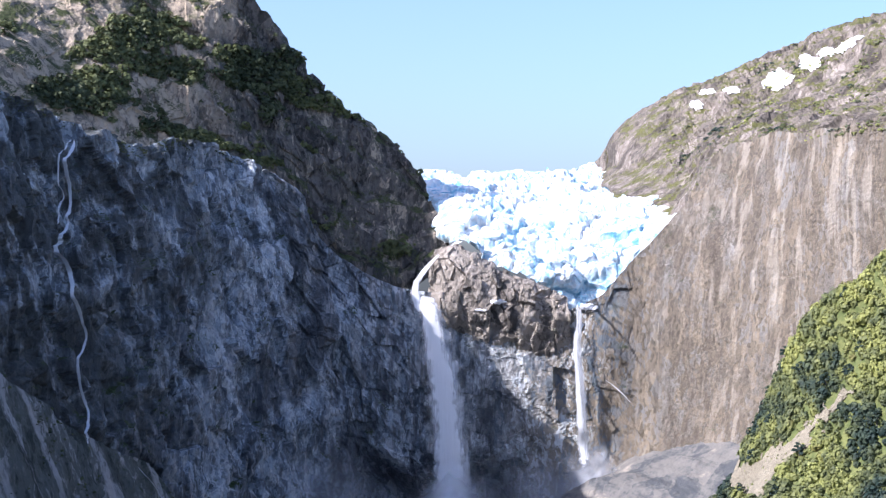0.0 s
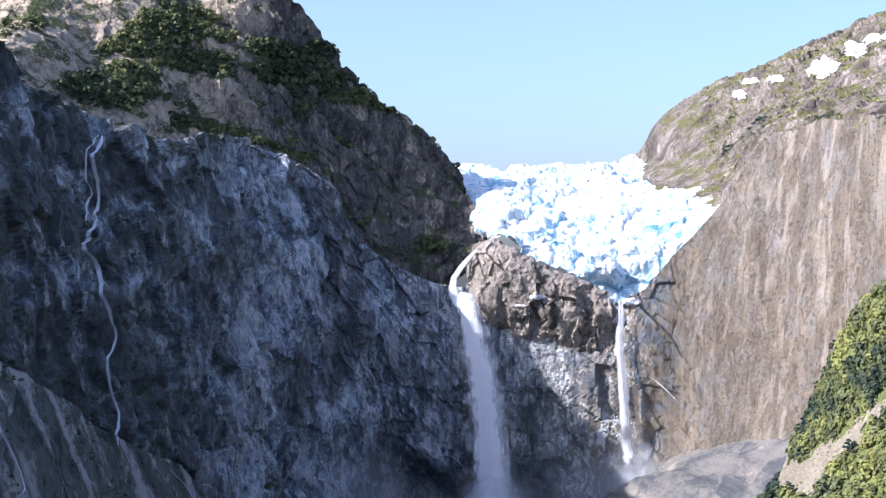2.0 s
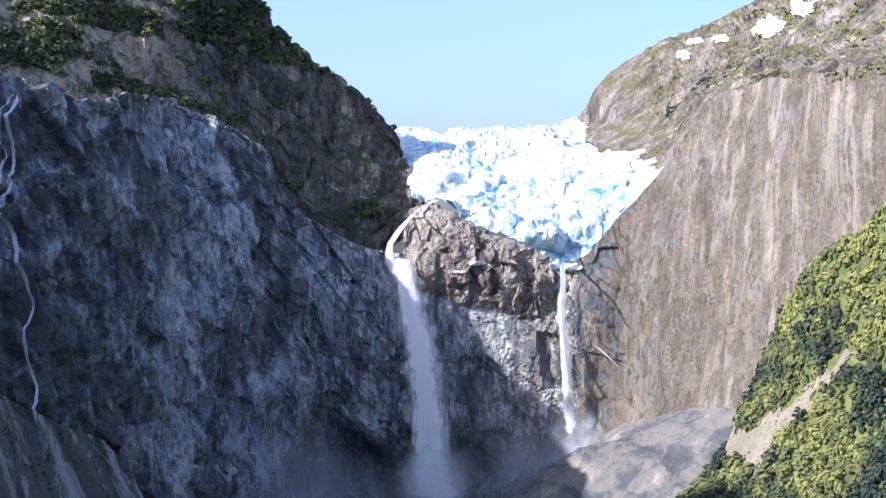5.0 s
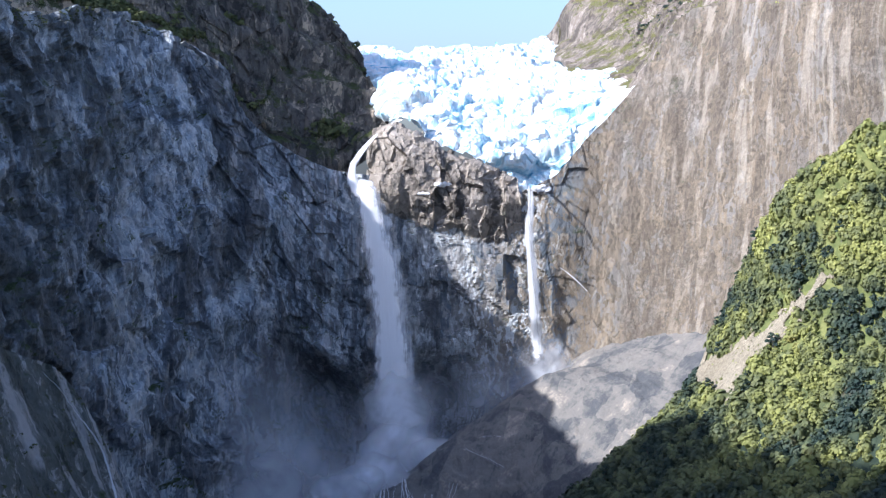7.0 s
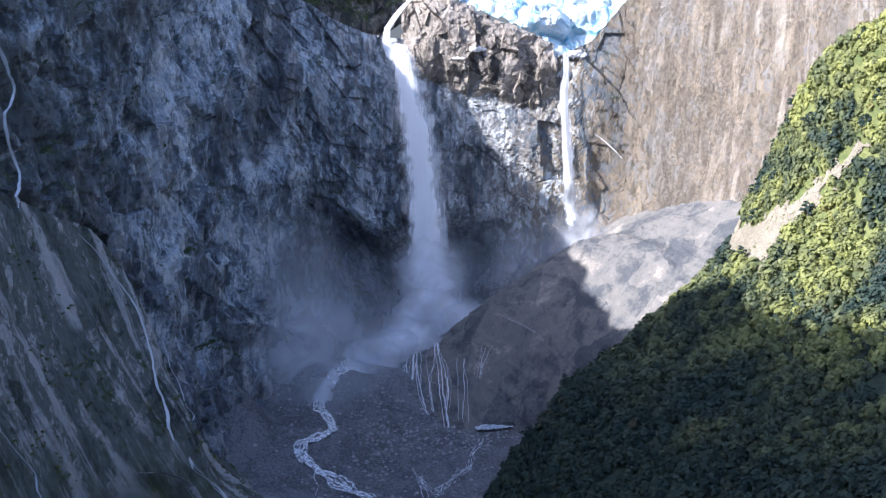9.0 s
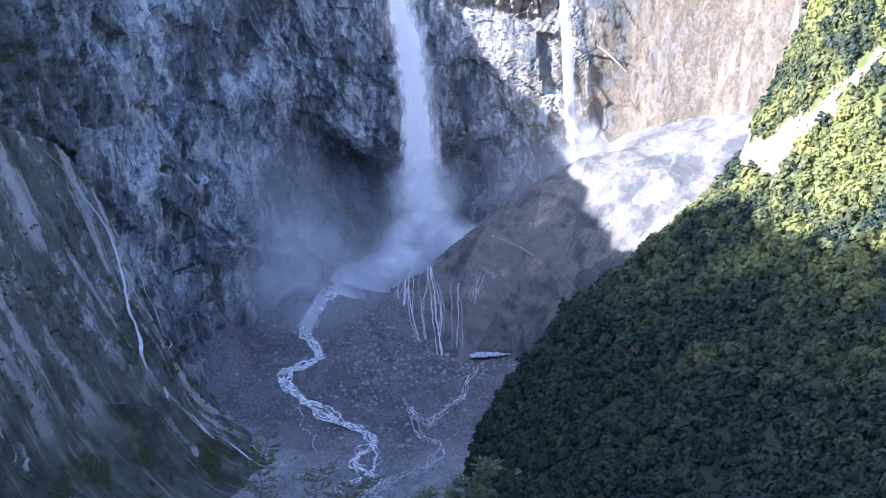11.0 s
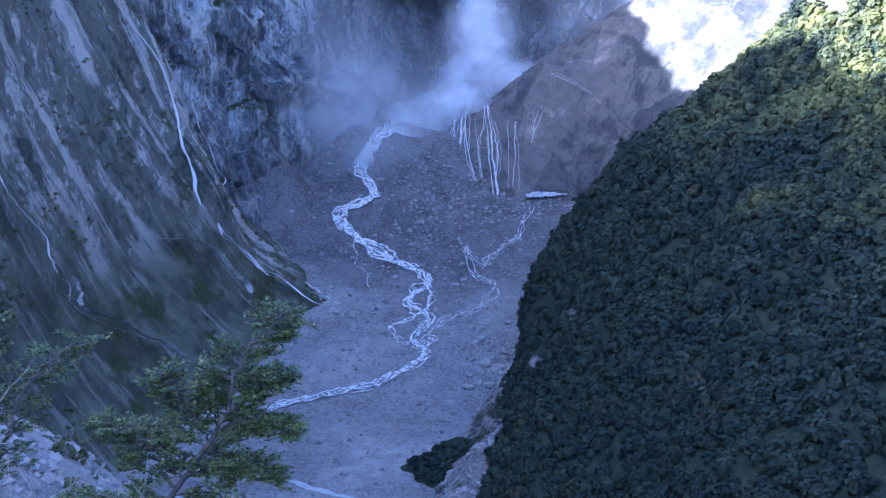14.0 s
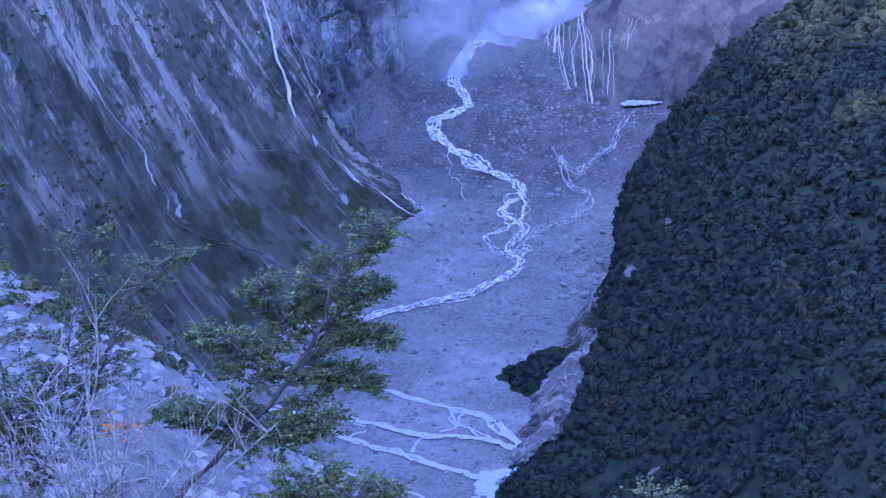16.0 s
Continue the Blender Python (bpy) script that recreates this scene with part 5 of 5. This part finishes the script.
pts, _ = spread(CIRQUE, 9000, lambda p, up: smooth(-0.15, 0.2, fbm(p, 30, 4, 56)) * (p[:, 0] > -320) * (p[:, 0] < -185) * (p[:, 1] > 740), 57, (0.975, 1.0))
tagged(leafy("bushes", pts, 0.5 + 0.9 * rng.random(len(pts)) ** 2, np.full(len(pts), 0.5), 58, 14, 0.34, BUSHES), "grass and low scrub along the dark cliff's rim", "bushes", kind="stuff")
pts, _ = spread(CIRQUE, 5000, lambda p, up: smooth(-0.1, 0.25, fbm(p, 30, 4, 52)) * (p[:, 0] > 118) * (p[:, 1] > 800), 53, (0.965, 1.0))
tagged(leafy("bushes", pts, 0.7 + 1.5 * rng.random(len(pts)) ** 2, np.full(len(pts), 0.6), 54, 18, 0.32, FOREST), "olive scrub along the cliff's rim", "bushes", kind="stuff")

# wooded mound on the gravel flat


def mound(label, at, wide, deep, high, skew, seed, trees):
    u, v = np.meshgrid(np.linspace(-1, 1, 60), np.linspace(-1, 1, 50))
    r = np.hypot(u, v) + 0.25 * fbm(np.stack([u * 20, v * 20, 0 * u], -1), 9, 3, seed)
    x, y = at[0] + wide * u + skew * v, at[1] + deep * v
    g = np.stack([x, y, ground_height(x, y) - 2 + high * smooth(1.0, 0.15, r)], -1)
    g[..., 2] += 1.0 * fbm(g, 8, 3, seed)
    g = facing(g, (0, 0, 1))
    sheet("mound", g, FOREST_FLOOR, "bare earth under " + label, "mound")
    pts, _ = spread(g, trees, lambda p, up: (p[:, 2] > 9.3) * 1.0, seed + 1)
    tagged(leafy("scrub", pts, 0.9 + 1.0 * rng.random(len(pts)), np.full(len(pts), 0.9), seed + 2, 26, 0.32, FOREST), label, "bushes", kind="stuff")


mound("dark green thicket on a low mound", (-34, 660), 27, 24, 14.0, 5, 45, 1000)
mound("dark green thicket at the slope's foot", (-34, 545), 19, 26, 13.0, -4, 145, 800)

# ---------------------------------------------------------------- boulders


def boulder_mesh(seed):
    bm = bmesh.new()
    bmesh.ops.create_icosphere(bm, subdivisions=2, radius=1.0)
    rs = np.random.default_rng(seed)
    cut = rs.normal(0, 1, (7, 3))
    cut /= np.linalg.norm(cut, axis=1, keepdims=True)
    for v in bm.verts:
        p = np.array(v.co)
        k = min([1.0] + [0.62 / (p @ c) for c in cut if p @ c > 0.62])
        v.co = Vector(p * k * np.array((1.0, 0.85, 0.7)))
    me = bpy.data.meshes.new("boulder")
    bm.to_mesh(me)
    bm.free()
    me.materials.append(STONE)
    return me


rocks = [boulder_mesh(60 + k) for k in range(5)]
rs = np.random.default_rng(70)


def lay_boulder(x, y, size, k):
    ob = new("boulder", rocks[k % 5])
    z = float(ground_height(np.array(x), np.array(y)))
    ob.matrix_basis = pose(x, y, z + 0.25 * size, 0, 0, (k * 73) % 360) @ Matrix.Diagonal((size, size, size, 1))
    return tagged(ob, "angular grey boulder lying on river gravel", "boulder", "boulders on the valley floor")


for k in range(60):
    lay_boulder(-24 + rs.normal(0, 7), 770 + rs.normal(0, 22), 1.0 + 2.2 * rs.random() ** 2, k)
for k in range(40):
    lay_boulder(-40 + rs.normal(0, 7), 506 + rs.normal(0, 14), 0.8 + 1.6 * rs.random() ** 2, k)
for k in range(60):
    lay_boulder(-50 + rs.normal(0, 32), 870 + rs.normal(0, 40), 0.8 + 2.0 * rs.random() ** 3, k)


def stones(n, seed, xs, ys, lo, hi, chance):
    """Countless small stones, one mesh."""
    g = np.random.default_rng(seed)
    x, y = g.uniform(*xs, n), g.uniform(*ys, n)
    z = ground_height(x, y)
    p = np.stack([x, y, z], -1)
    keep = g.random(n) < chance(p)
    p = p[keep]
    n = len(p)
    p[:, 2] += 0.9 * fbm(p, 40, 4, 3)
    r = lo + (hi - lo) * g.random(n) ** 3
    base = np.array([(1, 0, 0), (-1, 0, 0), (0, 1, 0), (0, -1, 0), (0, 0, 0.8), (0, 0, -0.5)], float)
    turn = g.random(n) * 6.28
    co, si = np.cos(turn), np.sin(turn)
    b = base[None] * (0.7 + 0.6 * g.random((n, 6, 3)))
    v = np.stack([b[..., 0] * co[:, None] - b[..., 1] * si[:, None], b[..., 0] * si[:, None] + b[..., 1] * co[:, None], b[..., 2]], -1) * r[:, None, None] + p[:, None, :]
    tri = np.array([(0, 2, 4), (2, 1, 4), (1, 3, 4), (3, 0, 4), (2, 0, 5), (1, 2, 5), (3, 1, 5), (0, 3, 5)])
    return v.reshape(-1, 3), (tri[None] + 6 * np.arange(n)[:, None, None]).reshape(-1, 3)


v, f = stones(22000, 80, (-140, 20), (500, 980), 0.3, 1.9, lambda p: 0.2 + 0.8 * smooth(-0.1, 0.3, fbm(p, 60, 4, 81)) * smooth(720, 800, p[:, 1]))
tagged(mesh_object("stones", v, f, STONE, even=False), "grey stones strewn over the valley floor", "stones", kind="stuff")
v, f = stones(2600, 84, (-58, -16), (468, 548), 0.35, 2.0, lambda p: 0.25 + 0.75 * smooth(-0.2, 0.3, fbm(p, 25, 3, 85)))
tagged(mesh_object("stones", v, f, STONE, even=False), "pale angular stones at the slope's foot", "stones", kind="stuff")
v, f = stones(30000, 82, (-46, 2), (14, 95), 0.04, 0.42, lambda p: np.full(len(p), 0.9))
tagged(mesh_object("stones", v, f, STONE, even=False), "small grey stones on the near scree bank", "stones", kind="stuff")

# ---------------------------------------------------------------- shrubs and treetops below the look-out


def tube(bm, pts, r0, r1, sides=6):
    p = np.asarray(pts, float)
    loops = []
    for i, c in enumerate(p):
        t = Vector(p[min(i + 1, len(p) - 1)] - p[max(i - 1, 0)]).normalized()
        a = t.orthogonal().normalized()
        b = t.cross(a)
        r = r0 + (r1 - r0) * i / (len(p) - 1)
        loops.append([bm.verts.new(Vector(c) + (a * math.cos(k) + b * math.sin(k)) * r) for k in np.arange(sides) * 2 * math.pi / sides])
    for a, b in zip(loops, loops[1:]):
        for k in range(sides):
            bm.faces.new((a[k], a[(k + 1) % sides], b[(k + 1) % sides], b[k])).smooth = True


class Leaves:
    """Gathers small pointed leaves for one mesh."""

    def __init__(self, seed):
        self.rng, self.at, self.way, self.size = np.random.default_rng(seed), [], [], []

    def add(self, at, way, size):
        self.at.append(np.reshape(at, (-1, 3)))
        self.way.append(np.reshape(way, (-1, 3)))
        self.size.append(np.full(len(self.at[-1]), size))

    def build(self, parent, material, name="foliage"):
        a, way, k = np.concatenate(self.at), np.concatenate(self.way), np.concatenate(self.size)
        way = way / np.linalg.norm(way, axis=1, keepdims=True)
        s = np.cross(np.array((0, 0, 1.0)) + self.rng.normal(0, 0.8, a.shape), way)
        s /= np.linalg.norm(s, axis=1, keepdims=True)
        k = (k * (0.7 + 0.6 * self.rng.random(len(k))))[:, None]
        v = np.stack([a, a + way * k * 0.5 + s * k * 0.3, a + way * k, a + way * k * 0.5 - s * k * 0.3], 1).reshape(-1, 3)
        return mesh_object(name, v, np.arange(len(v)).reshape(-1, 4), material, parent, even=False)


def bough(bm, leaves, pts, thick, sprays, reach, seed, size=0.023, start=0.15, leafy=1.0, rise=0.1):
    """A bough along pts with flat leafy sprays to both sides."""
    g = np.random.default_rng(seed)
    c = spline(pts, 28)
    c[1:-1] += g.normal(0, 0.012, (26, 3))
    tube(bm, c, thick, 0.004)
    for k in range(int(sprays * 1.35)):
        f = start + (1 - start) * (k + g.random()) / (sprays * 1.35)
        i = min(int(f * 27), 26)
        t = c[i + 1] - c[max(i - 1, 0)]
        t /= np.linalg.norm(t)
        a = g.normal(0, 0.5) + (0.25 if k % 2 else math.pi - 0.25) if abs(t[2]) > 0.6 else math.atan2(t[1], t[0]) + (0.9 + 0.3 * g.normal()) * (1 if k % 2 else -1)
        way = np.array((math.cos(a), math.sin(a), rise + 0.12 * g.normal())) + 0.25 * t
        way /= np.linalg.norm(way)
        long = reach * (1.1 - 0.6 * f) * (0.5 + 0.7 * g.random())
        q = [c[i] + way * long * s + np.array((0, 0, -0.12 * long * s * s)) + g.normal(0, 0.006, 3) for s in np.linspace(0, 1, 7)]
        tube(bm, q, 0.005, 0.002, 4)
        for s in np.linspace(0.2, 1, int(6 + long * 18)):
            j = min(int(s * 6), 5)
            at = q[j] + (q[j + 1] - q[j]) * (s * 6 - j)
            w2 = way * 0.8 + np.array((way[1], -way[0], 0.0)) * (1 if g.random() < 0.5 else -1) * 0.9 + g.normal(0, 0.12, 3)
            w2 /= np.linalg.norm(w2)
            l2 = (0.05 + 0.10 * g.random()) * (1.2 - 0.5 * s)
            tube(bm, [at, at + w2 * l2 * 0.5, at + w2 * l2], 0.002, 0.001, 3)
            if g.random() > leafy:
                continue
            u = np.repeat(np.linspace(0.1, 1, int(4 + l2 * 60)), 2)[:, None]
            z = np.where(np.arange(len(u)) % 2, 1.0, -1.0)[:, None]
            out = np.array((w2[1], -w2[0], 0.0))
            lw = w2 * 0.7 + z * out * 0.7 + g.normal(0, 0.2, (len(u), 3))
            leaves.add(at + w2 * l2 * u + g.normal(0, 0.004, (len(u), 3)), lw, size)


def bare_twigs(bm, pts, seed, n, reach):
    g = np.random.default_rng(seed)
    c = spline(pts, 24)
    tube(bm, c, 0.012, 0.003, 5)
    for k in range(n):
        i = int(g.integers(6, 23))
        way = np.array((g.normal(0, 0.6), g.normal(0, 0.4), 0.5 + 0.6 * g.random()))
        way /= np.linalg.norm(way)
        e = c[i] + way * reach * (0.4 + 0.8 * g.random())
        m = (c[i] + e) / 2 + g.normal(0, 0.03, 3)
        tube(bm, [c[i], m, e], 0.005, 0.0015, 4)
        for _ in range(2):
            o = m + (e - m) * g.random()
            tube(bm, [o, o + (way + g.normal(0, 0.5, 3)) * reach * 0.3], 0.0025, 0.001, 3)


def near_ground(x, y):
    return float(ground_height(np.array(x), np.array(y)))


def treetop(label, root, stem, boughs, seed, size=0.023, twigs=()):
    """A tree rooted below the look-out, of which the top comes into sight."""
    top = new("beech_tree")
    bm = bmesh.new()
    base = (root[0], root[1], near_ground(*root) - 0.2)
    tube(bm, spline([base, *stem], 24), 0.075, 0.02, 8)
    part("trunk", bm, BARK, top)
    leaves = Leaves(seed)
    for k, (pts, thick, sprays, reach, leafy) in enumerate(boughs):
        bm = bmesh.new()
        bough(bm, leaves, pts, thick, sprays, reach, seed + 3 * k, size, leafy=leafy)
        part("branch", bm, BARK, top)
    for k, (pts, n, reach) in enumerate(twigs):
        bm = bmesh.new()
        bare_twigs(bm, pts, seed + 50 + k, n, reach)
        part("twig", bm, TWIG, top, "bare pale grey twigs")
    tagged(leaves.build(top, LEAVES), kind="stuff")
    return tagged(top, label, "tree")


treetop("leaning beech treetop with small dark green leaves in flat sprays", (-3.3, 8.4), [(-3.2, 8.8, 284.2), (-3.05, 8.9, 284.9), (-2.72, 9.0, 285.4)], [
    ([(-2.75, 9.0, 285.37), (-2.19, 9.0, 285.93), (-1.87, 9.0, 286.42), (-1.72, 9.0, 286.8), (-1.45, 9.0, 287.13)], 0.022, 60, 0.30, 1.0),
    ([(-1.88, 9.0, 286.38), (-1.65, 8.95, 286.46), (-1.45, 8.9, 286.42)], 0.010, 22, 0.20, 1.0),
    ([(-1.82, 9.0, 286.55), (-1.65, 9.05, 286.66), (-1.53, 9.1, 286.68)], 0.009, 16, 0.18, 1.0),
    ([(-2.05, 9.0, 286.15), (-1.8, 9.0, 286.16), (-1.6, 8.95, 286.08)], 0.010, 24, 0.22, 1.0),
    ([(-1.95, 9.0, 286.3), (-2.12, 9.1, 286.55), (-2.28, 9.15, 286.66)], 0.010, 18, 0.20, 1.0),
    ([(-2.15, 9.0, 286.0), (-2.4, 9.1, 286.25), (-2.6, 9.15, 286.33)], 0.012, 28, 0.26, 1.0),
    ([(-2.4, 9.0, 285.72), (-2.55, 8.9, 285.9), (-2.74, 8.85, 285.93)], 0.010, 26, 0.24, 1.0),
    ([(-2.4, 9.0, 285.72), (-2.08, 8.8, 285.86), (-1.78, 8.7, 285.97)], 0.012, 30, 0.26, 1.0),
], 500)
treetop("low beech treetop with leafy boughs and pale branches", (-3.0, 7.4), [(-2.9, 7.7, 284.4), (-2.75, 7.8, 285.0)], [
    ([(-2.8, 7.8, 285.0), (-2.3, 7.9, 285.4), (-1.9, 8.0, 285.6), (-1.6, 8.0, 285.75), (-1.34, 8.0, 285.92)], 0.020, 57, 0.36, 0.95),
    ([(-2.6, 7.8, 284.9), (-2.0, 8.0, 285.15), (-1.6, 8.0, 285.35), (-1.0, 8.1, 285.55)], 0.018, 64, 0.36, 1.0),
    ([(-2.6, 7.6, 284.9), (-2.0, 7.6, 285.0), (-1.5, 7.7, 285.1), (-0.8, 7.8, 285.2)], 0.016, 57, 0.36, 1.0),
    ([(-2.75, 7.8, 285.0), (-2.5, 7.9, 285.3), (-2.2, 8.0, 285.6), (-1.9, 8.1, 285.7)], 0.014, 41, 0.29, 1.0),
    ([(-2.6, 7.9, 285.0), (-2.2, 8.0, 285.4), (-1.9, 8.1, 285.7), (-1.7, 8.2, 285.95)], 0.014, 34, 0.26, 1.0),
    ([(-2.2, 7.9, 285.0), (-1.8, 8.0, 285.25), (-1.4, 8.0, 285.45), (-1.1, 8.0, 285.75)], 0.014, 36, 0.26, 1.0),
    ([(-2.4, 7.8, 284.95), (-2.1, 7.9, 285.3), (-2.0, 8.0, 285.6)], 0.012, 26, 0.26, 1.0),
    ([(-1.9, 7.8, 284.9), (-1.4, 7.8, 285.2), (-0.95, 7.9, 285.4)], 0.012, 34, 0.28, 1.0),
], 540)
treetop("thin upright beech shrub with sparse leaves", (-4.3, 9.8), [(-4.2, 10.0, 284.2), (-4.1, 10.0, 285.0)], [
    ([(-4.15, 10.0, 284.6), (-3.9, 10.0, 285.4), (-3.75, 10.0, 286.0), (-3.6, 10.0, 286.75)], 0.014, 38, 0.32, 0.7),
    ([(-4.1, 10.0, 284.8), (-3.6, 10.1, 285.7), (-3.4, 10.1, 286.2), (-2.95, 10.0, 286.6)], 0.014, 38, 0.30, 0.7),
    ([(-4.15, 10.0, 284.6), (-4.3, 10.0, 285.8), (-4.35, 10.0, 286.6), (-4.2, 10.0, 287.3)], 0.012, 34, 0.29, 0.7),
    ([(-4.1, 9.9, 284.4), (-4.2, 9.8, 285.2), (-4.0, 9.7, 285.7)], 0.012, 26, 0.29, 0.8),
], 580, 0.024, [([(-4.0, 9.9, 284.2), (-3.8, 9.8, 285.0), (-3.55, 9.8, 285.7), (-3.5, 9.8, 286.3)], 16, 0.5), ([(-3.7, 9.3, 284.0), (-3.5, 9.2, 284.8), (-3.2, 9.2, 285.4), (-2.9, 9.2, 285.8)], 18, 0.45)])
treetop("bare grey-twigged shrub on the scree bank", (-3.7, 8.6), [(-3.65, 8.6, 283.6), (-3.6, 8.6, 284.2)], [
    ([(-3.6, 8.6, 284.0), (-3.5, 8.6, 284.7), (-3.3, 8.6, 285.1)], 0.010, 19, 0.22, 0.35),
], 620, 0.022, [([(-3.6, 8.6, 284.0), (-3.4, 8.6, 284.7), (-3.0, 8.6, 285.2), (-2.6, 8.6, 285.45)], 20, 0.4), ([(-3.6, 8.6, 284.0), (-3.7, 8.6, 284.9), (-3.65, 8.6, 285.6)], 18, 0.4), ([(-3.4, 8.3, 283.8), (-3.1, 8.2, 284.5), (-2.7, 8.2, 285.0)], 18, 0.4)])
treetop("single light green beech sprig rising from below", (-0.5, 6.6), [(-0.45, 6.8, 284.6), (-0.35, 6.9, 285.2)], [
    ([(-0.4, 6.9, 285.2), (-0.25, 7.0, 285.75), (-0.05, 7.0, 286.1), (0.17, 7.0, 286.5)], 0.010, 36, 0.18, 1.0),
    ([(-0.3, 6.9, 285.2), (-0.1, 7.0, 285.6), (0.0, 7.0, 285.95), (0.08, 7.0, 286.2)], 0.009, 26, 0.14, 1.0),
    ([(-0.35, 6.9, 285.2), (-0.25, 7.0, 285.6), (-0.2, 7.0, 285.9), (-0.17, 7.0, 286.1)], 0.009, 30, 0.15, 1.0),
    ([(-0.4, 6.9, 285.2), (-0.2, 6.9, 285.6), (0.05, 6.9, 285.8), (0.2, 6.9, 285.9)], 0.009, 22, 0.16, 1.0),
], 660)
treetop("bare pale-twigged shrub in front of the scree bank", (-2.9, 7.6), [(-2.9, 7.8, 284.3), (-2.9, 8.0, 285.0)], [
    ([(-2.9, 8.0, 285.0), (-3.0, 8.0, 285.5), (-2.95, 8.0, 285.9)], 0.010, 14, 0.24, 0.4),
], 640, 0.022, [([(-2.9, 8.0, 285.0), (-2.9 + 0.35 * dx, 8.0, 285.0 + 0.6 * dz), (-2.9 + dx, 8.0 + 0.1 * k, 285.0 + dz)], 18, 0.34) for k, (dx, dz) in enumerate([(-0.38, 1.5), (-0.1, 1.5), (0.15, 1.25), (0.5, 1.05), (-0.5, 1.05), (-0.25, 0.95), (0.85, 1.0), (1.2, 0.75)])])
# low shrubs and tufts on the near bank
for k, (x, y, h) in enumerate([(-4.6, 9.2, 2.6), (-4.1, 8.9, 2.2), (-3.4, 7.9, 1.9), (-3.9, 8.1, 2.4), (-2.9, 7.0, 1.6), (-4.3, 8.3, 2.1), (-3.6, 9.3, 2.0), (-4.9, 10.0, 2.5), (-3.1, 8.4, 1.7), (-2.4, 7.2, 1.2)]):
    z0 = near_ground(x, y)
    up = 284.1 - z0
    base = (x, y, z0 + up)
    treetop("twiggy grey shrub with few small leaves", (x, y), [(x, y, z0 + up * 0.5), base], [
        ([base, (x + 0.15, y, 284.1 + h * 0.3), (x + 0.35, y + 0.1, 284.1 + h * 0.55)], 0.010, 14, 0.28, 0.5),
    ], 800 + 20 * k, 0.021, [
        ([base, (x + 0.05, y, 284.1 + h * 0.35), (x - 0.1, y, 284.1 + h * 0.7)], 22, 0.42), ([base, (x + 0.3, y, 284.1 + h * 0.3), (x + 0.7, y + 0.1, 284.1 + h * 0.5)], 22, 0.42),
        ([base, (x + 0.2, y, 284.1 + h * 0.4), (x + 0.3, y + 0.1, 284.1 + h * 0.75)], 20, 0.36)])
tuft_rng = np.random.default_rng(901)
tx, ty = tuft_rng.uniform(-45, 2, 2600), tuft_rng.uniform(24, 85, 2600)
tufts = np.stack([tx, ty, ground_height(tx, ty)], -1)
tufts = tufts[tuft_rng.random(2600) < smooth(-0.05, 0.35, fbm(tufts, 14, 4, 902))]
tagged(leafy("scrub", tufts, 0.10 + 0.35 * tuft_rng.random(len(tufts)) ** 2, np.full(len(tufts), 0.7), 903, 22, 0.3, BUSHES), "low green scrub on the near scree bank", "bushes", kind="stuff")
orange = tagged(new("orange_sprig"), "small sprig of orange withered leaves", "twig")
bm = bmesh.new()
tube(bm, [(-3.12, 8.85, 285.3), (-3.08, 8.85, 285.6), (-3.02, 8.85, 285.85)], 0.006, 0.002, 4)
part("twig", bm, BARK, orange)
withered = Leaves(700)
for _ in range(70):
    o = np.array((-3.04, 8.85, 285.82)) + withered.rng.normal(0, 1, 3) * np.array((0.09, 0.05, 0.035))
    withered.add(o, withered.rng.normal(0, 1, 3), 0.03)
withered.build(orange, AUTUMN, "leaves")
